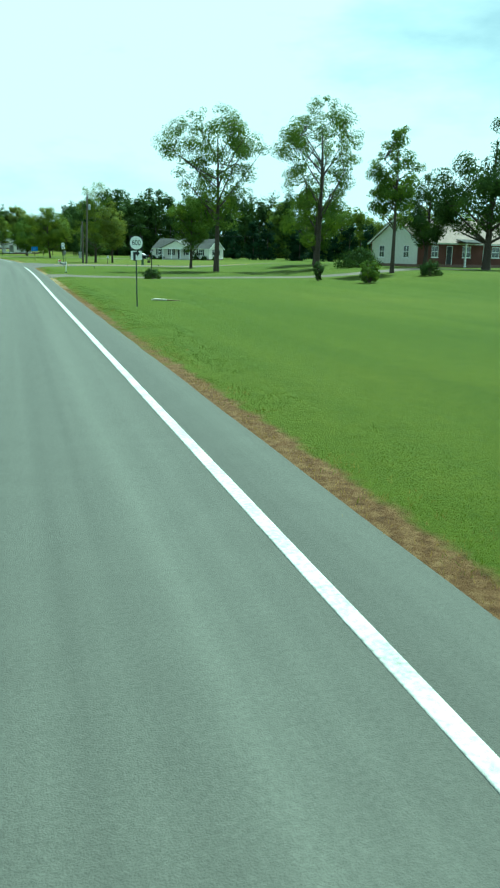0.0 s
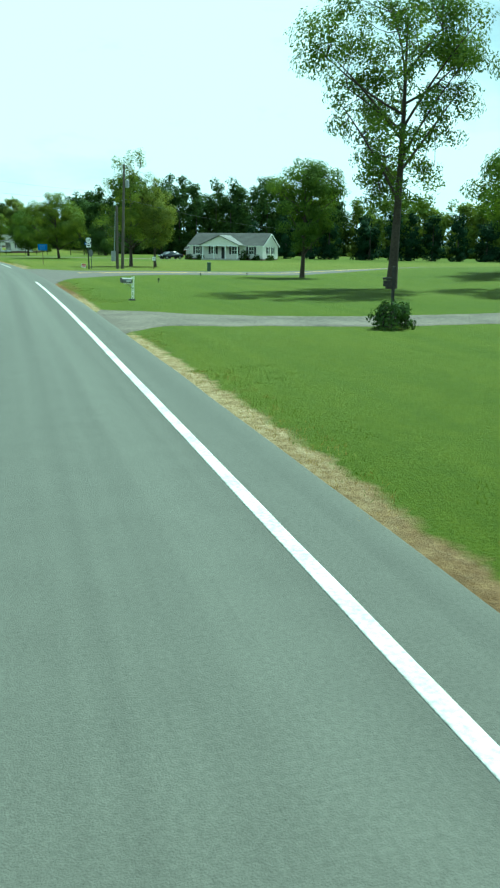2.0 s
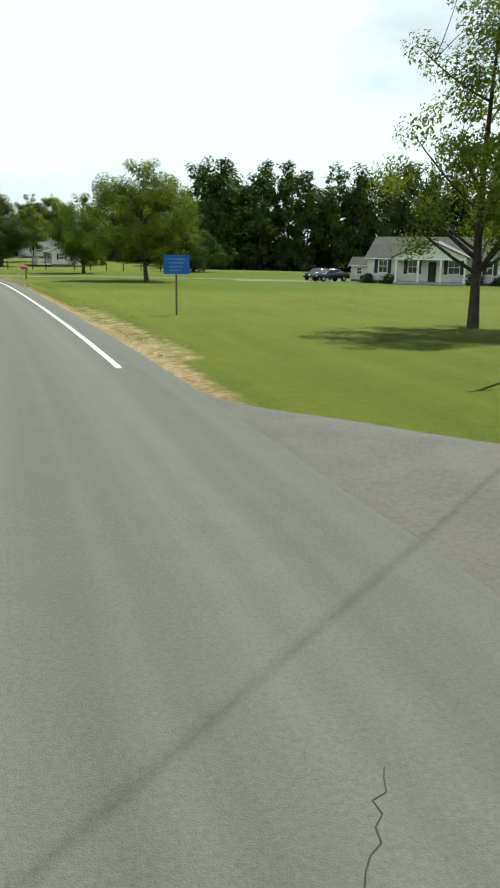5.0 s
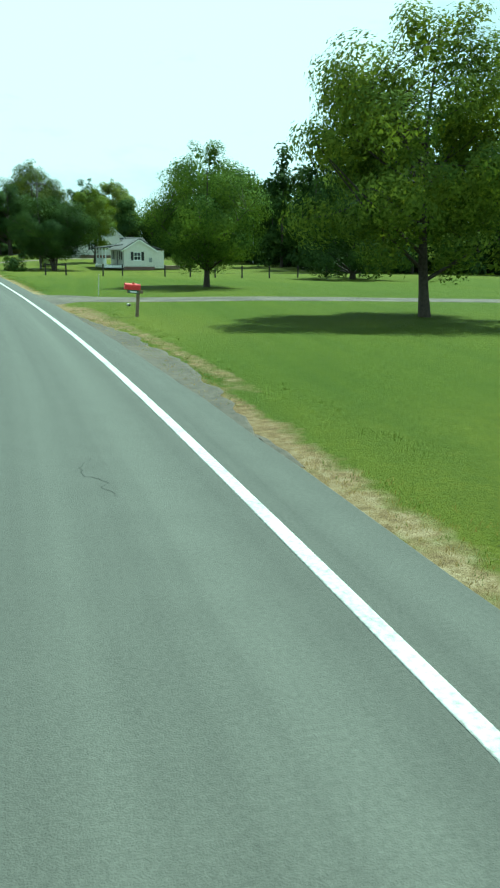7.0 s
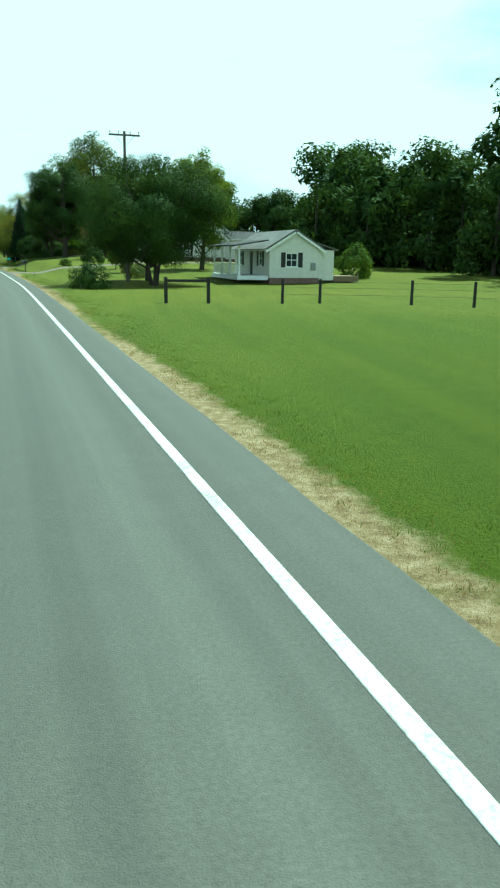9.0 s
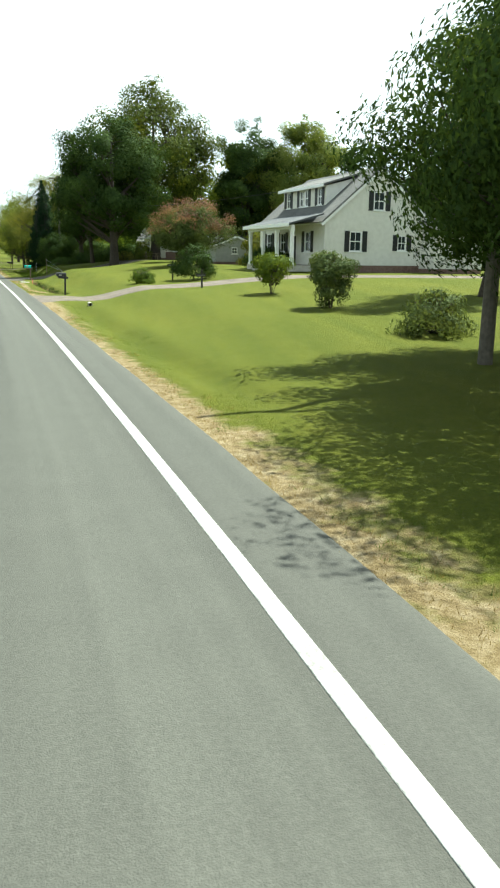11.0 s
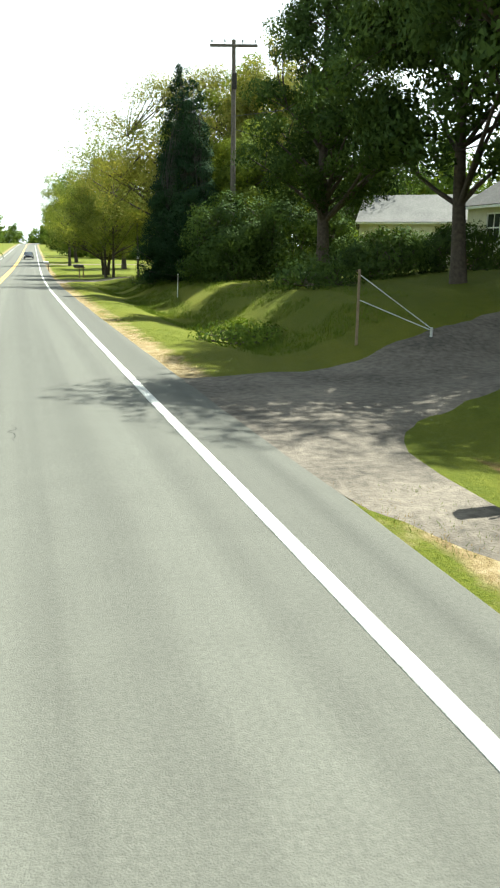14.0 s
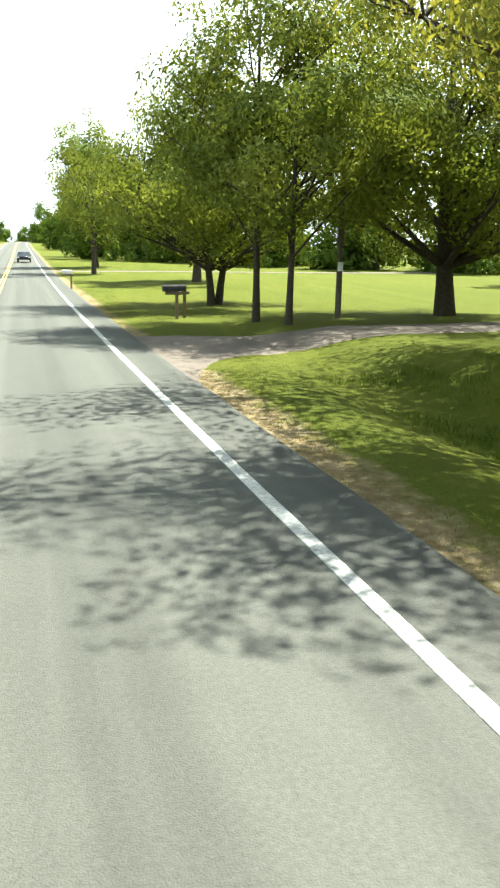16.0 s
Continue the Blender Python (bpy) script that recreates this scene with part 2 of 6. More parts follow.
BLADE_DRY = leafy("dry_grass_blade", (0.11, 0.075, 0.028), (0.28, 0.21, 0.085), 0.3)


# ---- building helpers ----
def part(name, bm, mat, parent=None, label="", smooth=False):
    """Links a bmesh as one mesh object under a thing or a part."""
    me = bpy.data.meshes.new(name)
    bm.to_mesh(me)
    bm.free()
    me.materials.append(mat)
    if smooth:
        me.shade_smooth()
    ob = new(name, me)
    if parent:
        ob.parent = parent
    if label:
        tagged(ob, label)
    return ob


def thing(name, m, label, category, group="", kind=""):
    """An Empty at the base of a thing, which parents its parts."""
    ob = new(name)
    ob.empty_display_size = 0.3
    ob.matrix_world = m
    return tagged(ob, label, category, group, kind)


def raw(name, verts, faces, mat, parent=None, smooth=False):
    """A mesh from computed arrays: verts (n, 3); faces (m, k) of one size."""
    verts, faces = np.asarray(verts, np.float32), np.asarray(faces, np.int32)
    me = bpy.data.meshes.new(name)
    k = faces.shape[1]
    me.vertices.add(len(verts))
    me.vertices.foreach_set("co", verts.ravel())
    me.loops.add(faces.size)
    me.loops.foreach_set("vertex_index", faces.ravel())
    me.polygons.add(len(faces))
    me.polygons.foreach_set("loop_start", np.arange(0, faces.size, k, dtype=np.int32))
    me.update(calc_edges=True)
    me.validate()
    me.materials.append(mat)
    if smooth:
        me.shade_smooth()
    ob = new(name, me)
    if parent:
        ob.parent = parent
    return ob


def box(bm, x0, y0, z0, x1, y1, z1, bevel=0.0):
    """A box between two corners, with slightly rounded edges where bevel is given."""
    m = Matrix.Translation(((x0 + x1) / 2, (y0 + y1) / 2, (z0 + z1) / 2)) @ Matrix.Diagonal((abs(x1 - x0), abs(y1 - y0), abs(z1 - z0), 1))
    made = bmesh.ops.create_cube(bm, size=1.0, matrix=m)["verts"]
    if bevel:
        edges = list({e for v in made for e in v.link_edges})
        bmesh.ops.bevel(bm, geom=edges, offset=bevel, segments=2, affect="EDGES", profile=0.5)
    return bm


def rod(bm, a, b, r0, r1, n=10):
    """A tapered round bar from a to b."""
    a, b = Vector(a), Vector(b)
    turn = (b - a).to_track_quat("Z", "Y").to_matrix().to_4x4()
    m = Matrix.Translation((a + b) / 2) @ turn
    bmesh.ops.create_cone(bm, cap_ends=True, segments=n, radius1=r0, radius2=r1, depth=(b - a).length, matrix=m)
    return bm


def prism(bm, outline, y0, y1):
    """An outline in the xz plane drawn out along y from y0 to y1."""
    a = [bm.verts.new((x, y0, z)) for x, z in outline]
    b = [bm.verts.new((x, y1, z)) for x, z in outline]
    bm.faces.new(a), bm.faces.new(b[::-1])
    for i in range(len(a)):
        j = (i + 1) % len(a)
        bm.faces.new((a[j], a[i], b[i], b[j]))
    bmesh.ops.recalc_face_normals(bm, faces=bm.faces)
    return bm


def fresh():
    return bmesh.new()


# ---- the plan: the road's white edge line as x over y, and the lie of the land ----
KNOTS = [(-260, 2.0), (0, 2.0), (40, 2.05), (70, 2.2), (95, 2.0), (115, 1.35), (133, 0.4), (157, -1.6), (173, -3.05), (197, -6.3), (228, -11.0),
         (259, -15.8), (275.5, -18.8), (294.4, -22.3), (310.5, -25.4), (340, -31.2), (374.5, -37.6), (400, -41.9), (430, -46.8), (520, -61.5), (600, -74.7), (700, -91.0), (4000, -420.0)]
_ky = np.array([k[0] for k in KNOTS], float)
_kx = np.array([k[1] for k in KNOTS], float)
_fy = np.arange(-260.0, 900.0, 1.0)
_fx = np.interp(_fy, _ky, _kx)
_bell = np.exp(-0.5 * (np.arange(-24, 25) / 8.0) ** 2)
_fx = np.convolve(np.pad(_fx, 24, "edge"), _bell / _bell.sum(), "valid")


def edge(y):
    """x of the white line on the near side of the road."""
    return np.where(np.asarray(y) < 800, np.interp(y, _fy, _fx), np.interp(y, _ky, _kx))


def step(a, b, v):
    t = np.clip((np.asarray(v, float) - a) / (b - a), 0, 1)
    return t * t * (3 - 2 * t)


def hill(y):
    """The long climb of the road and the land beyond the last houses."""
    y = np.asarray(y, float)
    return np.minimum(0.0112 * ((y - 445) + np.sqrt((y - 445) ** 2 + 900)), 6.5) * step(398, 440, y)


RISE = [(-300, 0), (262, 0), (288, 0.85), (304, 1.35), (325, 1.75), (345, 2.0), (358, 1.75), (378, 1.05), (398, 0.25), (420, 0.1), (700, 0.0)]


def land(x, y):
    """Height of the ground."""
    x, y = np.asarray(x, float), np.asarray(y, float)
    u = x - edge(y)
    a = np.interp(y, [r[0] for r in RISE], [r[1] for r in RISE])
    cut = 0.9 * np.exp(-((y - 333.6 - 0.45 * (u - 1)) / 3.0) ** 2) * (1 - step(9, 16, u))
    a = a * (1 - cut)
    up = step(3.4, 7.5, u) * 0.62 + step(7.0, 17.0, u) * 0.38
    z = a * up
    ditch = np.exp(-((u - 3.0) / 0.33) ** 2) * 0.62 * step(301, 305, y) * (1 - step(326.2, 328.4, y))
    swale = 0.22 * np.exp(-((u - 2.5 - 0.3 * np.sin(y * 0.13)) / 0.55) ** 2) * step(262, 268, y) * (1 - step(290, 293, y))
    hollow = np.exp(-((u - 5.0) / 1.6) ** 2) * 0.55 * step(338, 345, y) * (1 - step(378, 386, y))
    roll = 0.10 * np.sin(x * 0.11 + 1.3) * np.sin(y * 0.07) * step(4, 14, np.abs(u))
    verge = 0.05 * step(1.2, 2.2, u) * (1 - step(2.4, 4.5, u))
    knoll = 0.85 * step(22, 38, u) * (1 - step(60, 95, u)) * step(20, 50, y) * (1 - step(104, 128, y))
    return z - ditch - swale - hollow + roll + verge + knoll + hill(y) - 0.03


def on(x, y, lift=0.0):
    return float(land(x, y)) + lift


# ---- the ground: one sheet to the horizon ----
cols = np.concatenate([[-2500, -1200, -600, -300, -180, -120], np.arange(-90, -12, 6.0), [-10.5, -9.4, -8.6, -8.0, -6, -3, 0, 0.6],
                       np.arange(0.9, 8.1, 0.24), np.arange(8.5, 24, 0.8), np.arange(25, 80, 4.0), np.arange(80, 182, 6.0), [195, 260, 400, 700, 1300, 2500]])
rows_y = np.concatenate([[-900, -500, -260, -160, -110], np.arange(-80, 0, 5.0), np.arange(0, 440, 0.8), np.arange(440, 600, 6.0), [620, 660, 720, 800, 1000, 1400, 2000, 3000]])
gu, gy = np.meshgrid(cols, rows_y)
gx = edge(gy) + gu
gz = land(gx, gy)
nr, nc = gu.shape
ids = np.arange(nr * nc).reshape(nr, nc)
quads = np.stack([ids[:-1, :-1], ids[:-1, 1:], ids[1:, 1:], ids[1:, :-1]], -1).reshape(-1, 4)


def grass_ground():
    """Mown grass in two greens and broad patches, drier and browner where the verge is worn bare, dark in the ditch for
    its shade.
    """
    m = bpy.data.materials.new("mown_grass")
    m.use_nodes = True
    n, l = m.node_tree.nodes, m.node_tree.links
    b = n["Principled BSDF"]
    b.inputs["Roughness"].default_value, b.inputs["Specular IOR Level"].default_value = 0.95, 0.1
    tc, worn = n.new("ShaderNodeTexCoord"), n.new("ShaderNodeAttribute")
    worn.attribute_name = "worn"

    def noi(scale, detail=5, rough=0.6):
        k = n.new("ShaderNodeTexNoise")
        k.inputs["Scale"].default_value, k.inputs["Detail"].default_value, k.inputs["Roughness"].default_value = scale, detail, rough
        l.new(tc.outputs["Object"], k.inputs["Vector"])
        return k.outputs["Fac"]

    def ramp(src, stops):
        r = n.new("ShaderNodeValToRGB")
        while len(r.color_ramp.elements) < len(stops):
            r.color_ramp.elements.new(0.5)
        for e, (p, c) in zip(r.color_ramp.elements, stops):
            e.position, e.color = p, (*c, 1)
        l.new(src, r.inputs[0])
        return r.outputs[0]

    def mixed(fac, a, c, way="MIX"):
        k = n.new("ShaderNodeMixRGB")
        k.blend_type = way
        if isinstance(fac, float):
            k.inputs[0].default_value = fac
        else:
            l.new(fac, k.inputs[0])
        l.new(a, k.inputs[1]), l.new(c, k.inputs[2])
        return k.outputs[0]

    broad = ramp(noi(0.085, 6), [(0.30, (0.038, 0.066, 0.0050)), (0.50, (0.073, 0.095, 0.0079)), (0.70, (0.132, 0.126, 0.0158))])
    tuft = ramp(noi(2.6, 7, 0.72), [(0.28, (0.030, 0.052, 0.0036)), (0.52, (0.078, 0.099, 0.0086)), (0.78, (0.168, 0.150, 0.0230))])
    blade = ramp(noi(24, 4, 0.75), [(0.3, (0.029, 0.042, 0.0050)), (0.7, (0.143, 0.144, 0.0187))])
    lay, drawn = n.new("ShaderNodeTexNoise"), n.new("ShaderNodeMapping")
    drawn.inputs["Scale"].default_value, drawn.inputs["Rotation"].default_value = (1.0, 0.05, 1.0), (0, 0, 0.10)
    lay.inputs["Scale"].default_value, lay.inputs["Detail"].default_value = 1.0, 4
    l.new(tc.outputs["Object"], drawn.inputs["Vector"]), l.new(drawn.outputs[0], lay.inputs["Vector"])
    mown = ramp(lay.outputs["Fac"], [(0.35, (0.049, 0.066, 0.0072)), (0.65, (0.125, 0.126, 0.0158))])
    green = mixed(0.38, mixed(0.32, mixed(0.5, broad, tuft), mown), blade)
    earth = ramp(noi(6.0, 8, 0.72), [(0.28, (0.040, 0.022, 0.010)), (0.48, (0.095, 0.052, 0.022)), (0.72, (0.19, 0.125, 0.06))])
    straw = ramp(noi(5.0, 8, 0.75), [(0.28, (0.085, 0.060, 0.026)), (0.48, (0.20, 0.150, 0.075)), (0.72, (0.36, 0.30, 0.19))])
    dry = n.new("ShaderNodeAttribute")
    dry.attribute_name = "dry"
    soil = mixed(dry.outputs["Fac"], earth, straw)
    edge_noise, s1, s2 = noi(1.7, 6, 0.65), n.new("ShaderNodeMath"), n.new("ShaderNodeMath")
    s1.operation, s2.operation = "SUBTRACT", "MULTIPLY_ADD"
    l.new(worn.outputs["Fac"], s1.inputs[0]), l.new(edge_noise, s1.inputs[1])
    s2.inputs[1].default_value, s2.inputs[2].default_value, s2.use_clamp = 3.5, 0.35, True
    l.new(s1.outputs[0], s2.inputs[0])
    lush, tint = n.new("ShaderNodeAttribute"), n.new("ShaderNodeMixRGB")
    lush.attribute_name = "lush"
    tint.blend_type = "MULTIPLY"
    tint.inputs[2].default_value = (0.68, 0.81, 0.44, 1)
    l.new(lush.outputs["Fac"], tint.inputs[0]), l.new(green, tint.inputs[1])
    green = tint.outputs[0]
    l.new(mixed(s2.outputs[0], green, soil), b.inputs["Base Color"])
    bu = n.new("ShaderNodeBump")
    bu.inputs["Strength"].default_value, bu.inputs["Distance"].default_value = 0.9, 0.06
    l.new(noi(20, 5, 0.75), bu.inputs["Height"]), l.new(bu.outputs[0], b.inputs["Normal"])
    return m


ground = raw("ground", np.stack([gx, gy, gz], -1).reshape(-1, 3), quads, grass_ground(), smooth=True)
tagged(ground, "mown green grass with a worn earth verge along the road", "ground", kind="structure")
late = step(112, 130, gy)
w = np.exp(-((gu - 1.04) / (0.40 + 0.20 * late)) ** 2) * (1 - 0.5 * step(302, 305, gy) * (1 - step(328, 331, gy))) * (0.78 + 0.2 * np.sin(gy * 0.21) * np.sin(gy * 0.057 + 1))
w = np.maximum(w, np.exp(-((gu + 8.2) / 0.6) ** 2) * 0.8)
w = np.maximum(w, 0.58 * np.exp(-((gu - 1.55) / 0.5) ** 2) * step(255, 290, gy) * (1 - step(301, 303, gy)))
w = np.maximum(w, 0.85 * np.exp(-((gu - 1.5 - 0.5 * (1 - step(301, 307, gy)) - 0.12 * np.sin(gy * 0.4)) / 0.30) ** 2) * step(301, 303, gy) * (1 - step(329, 331, gy)))
w = np.maximum(w, 0.58 * np.exp(-((gu - 1.45) / 0.4) ** 2) * step(336, 340, gy) * (1 - step(385, 395, gy)))
w = np.maximum(w, 0.62 * np.exp(-((gu - 1.95) / 0.40) ** 2) * step(166, 172, gy) * (1 - step(190, 195, gy)))
w = np.maximum(w, 0.70 * np.exp(-((gu - 1.5) / 0.85) ** 2) * step(177, 184, gy) * (1 - step(191, 195, gy)))
# dark soil colour along the ditch bottom stands in for its shade
w = np.maximum(w, 0.8 * np.exp(-((gu - 3.12) / 0.26) ** 2) * step(301, 305, gy) * (1 - step(329, 332, gy)))
w = np.maximum(w, 0.52 * np.exp(-((gu - 1.7) / 0.55) ** 2) * step(82, 86, gy) * (1 - step(96, 99, gy)))
w = np.maximum(w, 0.60 * np.exp(-((gu - 1.5) / 0.55) ** 2) * step(246, 250, gy) * (1 - step(262, 266, gy)))
w = np.maximum(w, 0.60 * np.exp(-((gu - 1.8) / 0.75) ** 2) * step(124, 128, gy) * (1 - step(140, 160, gy)))
w[(gu < 0.8) & (gu > -7.8)] = 1
att = ground.data.attributes.new("worn", "FLOAT", "POINT")
att.data.foreach_set("value", w.astype(np.float32).ravel())
# the last factor keeps the soil dark in the ditch, as painted shade
dryness = np.maximum(late * (1 - 0.45 * step(160, 168, gy) * (1 - step(194, 200, gy))), step(44, 54, gy) * (1 - step(76, 84, gy))) * (1 - 0.9 * np.exp(-((gu - 3.05) / 0.5) ** 2))
lushness = (1 - step(215, 262, gy)) * (1 - 0.75 * step(112, 122, gy) * (1 - step(160, 172, gy))) * (1 - 0.25 * np.sin(gx * 0.21 + 0.7) * np.sin(gy * 0.13)) * (1 - 0.6 * step(172, 182, gy) * (1 - step(194, 200, gy)) * (1 - step(3, 8, gu)))
att = ground.data.attributes.new("lush", "FLOAT", "POINT")
att.data.foreach_set("value", np.clip(lushness, 0, 1).astype(np.float32).ravel())
att = ground.data.attributes.new("dry", "FLOAT", "POINT")
att.data.foreach_set("value", dryness.astype(np.float32).ravel())


# ---- roads ----
def band(name, line, left, right, mat, label, category, step_len=1.0, lift=0.03, wobble=0.0, follow=True, meet=None):
    """A strip along a line of (x, y): from left to right of it, draped over the ground, a few centimetres thick."""
    p = np.array(line, float)
    s = np.concatenate([[0], np.cumsum(np.hypot(*np.diff(p, axis=0).T))])
    t = np.arange(0, s[-1] + 1e-6, step_len)
    c = np.stack([np.interp(t, s, p[:, 0]), np.interp(t, s, p[:, 1])], -1)
    k = max(3, int(3.0 / step_len))
    pad = np.pad(c, ((k, k), (0, 0)), "reflect", reflect_type="odd")
    c = np.stack([np.convolve(pad[:, i], np.ones(2 * k + 1) / (2 * k + 1), "valid") for i in (0, 1)], -1)
    d = np.gradient(c, axis=0)
    d /= np.linalg.norm(d, axis=1)[:, None]
    nrm = np.stack([d[:, 1], -d[:, 0]], -1)
    rr = np.array([right(v) if callable(right) else right for v in t]) + wobble * np.array([noise.noise((v * 0.9, 3.1, 0)) + 0.5 * noise.noise((v * 3.0, 8, 0)) for v in t])
    ll = np.array([left(v) if callable(left) else left for v in t]) + wobble * np.array([noise.noise((v * 0.9, 7.7, 2)) + 0.5 * noise.noise((v * 3.0, 5, 1)) for v in t])
    rim = 0.006 if meet is None else 0.03
    across = np.concatenate([[0, rim], np.linspace(0, 1, 33 if name == "road" else 9)[1:-1], [1 - rim, 1]])
    xy = c[:, None] + nrm[:, None] * (ll[:, None] * (1 - across) + rr[:, None] * across)[..., None]
    z = (land(xy[..., 0], xy[..., 1]) if follow else hill(xy[..., 1]) - 0.03) + lift
    z[:, [0, -1]] -= min(0.028, lift - 0.002)
    if meet is not None:                  # it begins along the edge of the main road, just over its asphalt
        lim = edge(xy[..., 1]) + meet
        at = xy[..., 0] <= lim
        xy[..., 0] = np.where(at, lim, xy[..., 0])
        z = 0.0015 + (z - 0.0015) * step(1.0, 2.4, xy[..., 0] - edge(xy[..., 1]))
        z = np.where(at, -0.004, z)       # its end dips just under the asphalt
    m, q = xy.shape[:2]
    i = np.arange(m * q).reshape(m, q)
    f = np.stack([i[:-1, :-1], i[:-1, 1:], i[1:, 1:], i[1:, :-1]], -1).reshape(-1, 4)
    if meet is not None:                  # tuck both rims under the grass
        for c_ in (0, -1):
            past = xy[:, c_, 0] > edge(xy[:, c_, 1]) + 0.93
            z[:, c_] = np.where(past, land(xy[:, c_, 0], xy[:, c_, 1]) - 0.012, z[:, c_])
        past = xy[0, :, 0] > edge(xy[0, :, 1]) + 0.93
        z[0] = np.where(past, land(xy[0, :, 0], xy[0, :, 1]) - 0.012, z[0])
    if meet is not None:                  # drop what folded flat along that edge, and turn the rest upwards
        c4 = xy.reshape(-1, 2)[f]
        e, g = c4[:, 2] - c4[:, 0], c4[:, 3] - c4[:, 1]
        area = 0.5 * (e[:, 0] * g[:, 1] - e[:, 1] * g[:, 0])
        f = np.where(area[:, None] < 0, f[:, ::-1], f)[np.abs(area) > 2e-4]
    ob = raw(name, np.concatenate([xy, z[..., None]], -1).reshape(-1, 3), f, mat, smooth=meet is None)
    return tagged(ob, label, category, kind="structure")


road_ys = np.concatenate([np.arange(-120, 600, 2.0), np.arange(600, 1000, 20.0)])
road_line = [(float(edge(y)), float(y)) for y in road_ys]
road = band("road", road_line, -7.7, 0.95, ASPHALT, "grey worn asphalt of a two-lane country road", "road", 1.5, 0.03, 0.05, False)
uu = np.tile(np.concatenate([[0, 0.006], np.linspace(0, 1, 33)[1:-1], [0.994, 1]]) * 8.65 - 7.7, len(road.data.vertices) // 35)
tracks = sum(np.exp(-((uu - c) / 0.38) ** 2) for c in (-0.85, -2.55, -4.35, -6.05))
ta = road.data.attributes.new("track", "FLOAT", "POINT")
ta.data.foreach_set("value", tracks.astype(np.float32))
tv = road.data.attributes.new("lane_place", "FLOAT_VECTOR", "POINT")
tv.data.foreach_set("vector", np.stack([uu, [v.co.y for v in road.data.vertices], 0 * uu], -1).astype(np.float32).ravel())


def cracks(seed, count):
    """Thin wandering cracks in the asphalt, some across the lane and some along it."""
    rng = np.random.default_rng(seed)
    vs, fs, k = [], [], 0
    for _ in range(count):
        y, u = rng.uniform(4, 400), rng.uniform(-7.0, -0.5)
        way = rng.choice([0.0, math.pi / 2]) + rng.normal(0, 0.25)
        n = int(rng.integers(6, 22))
        pts = []
        for _k in range(n):
            pts.append((u, y))
            head = way + rng.normal(0, 0.45)
            u, y = u + 0.09 * math.cos(head), y + 0.09 * math.sin(head)
        p = np.array([q for q in pts if -7.5 < q[0] < -0.15])
        if len(p) < 4:
            continue
        wd = 0.002 + 0.004 * np.sin(np.linspace(0.1, 3.0, len(p))) * rng.uniform(0.5, 1.3)
        d = np.gradient(p, axis=0)
        d /= np.linalg.norm(d, axis=1)[:, None] + 1e-9
        nr_ = np.stack([-d[:, 1], d[:, 0]], -1) * wd[:, None]
        both = np.stack([p + nr_, p - nr_], 1).reshape(-1, 2)
        both[:, 0] += edge(both[:, 1])
        vs.append(np.concatenate([both, np.full((len(both), 1), 0.0025)], 1))
        i = np.arange(len(p) - 1) * 2 + k
        fs.append(np.stack([i, i + 1, i + 3, i + 2], -1))
        k += len(both)
    ob = raw("road_cracks", np.concatenate(vs), np.concatenate(fs), CRACK_AND_PIPE_SHADE)
    return tagged(ob, "thin dark cracks wandering over worn asphalt", "cracks", kind="stuff")


cracks(77, 45)
GAP = (91.8, 127.0)                       # where the side road meets, the edge line stops
near_line = [p for p in road_line if -110 < p[1] < GAP[0] + 4]
far_line = [p for p in road_line if p[1] > GAP[1] - 2]
band("edge_line", near_line, -0.07, 0.075, PAINT_WHITE, "solid white edge line painted on asphalt", "road marking", 1.0, 0.036, 0.006, False)
band("edge_line", far_line, -0.07, 0.075, PAINT_WHITE, "solid white edge line painted on asphalt", "road marking", 1.0, 0.036, 0.006, False)
band("edge_line", road_line, -6.92, -6.78, PAINT_WHITE, "solid white edge line on the far side of the road", "road marking", 2.0, 0.036, 0.006, False)
band("centre_line", road_line, -3.60, -3.48, PAINT_YELLOW, "double yellow centre line painted on asphalt", "road marking", 2.0, 0.036, 0.006, False)
band("centre_line", road_line, -3.36, -3.24, PAINT_YELLOW, "double yellow centre line painted on asphalt", "road marking", 2.0, 0.036, 0.006, False)

side_line = [(0.4, 110.5), (12, 111.3), (30, 113.5), (60, 117.0), (110, 122), (170, 128)]
band("side_road", side_line, lambda v: -4.2 - 16.0 * math.exp(-v / 3.3), lambda v: 4.3 + 22.0 * math.exp(-v / 3.3), ASPHALT_SIDE, "brownish grey asphalt side road flaring into the junction", "road", 0.35, 0.030, 0.06, True, 0.86)
band("centre_line", [(6.0, 110.9), (12, 111.3), (30, 113.5), (60, 117.0)], -0.16, -0.06, PAINT_YELLOW, "yellow centre line on the side road", "road marking", 1.0, 0.042)
band("centre_line", [(6.0, 110.9), (12, 111.3), (30, 113.5), (60, 117.0)], 0.06, 0.16, PAINT_YELLOW, "yellow centre line on the side road", "road marking", 1.0, 0.042)


def flare(w, spread, reach=2.2):
    return lambda v: w + spread * math.exp(-v / reach)


def driveway(line, half, spread, mat, label, sweep=14.0, lift=0.018):
    """A drive whose mouth sweeps out along the shoulder on the side that cars come from."""
    a, b = flare(-half, -spread), (lambda v: half + min(sweep * 0.5, sweep * math.exp(-v / 0.85)) + spread * math.exp(-v / 2.2))
    return band("driveway", line, a, b, mat, label, "driveway", 0.35, lift, 0.22, True, 0.90)


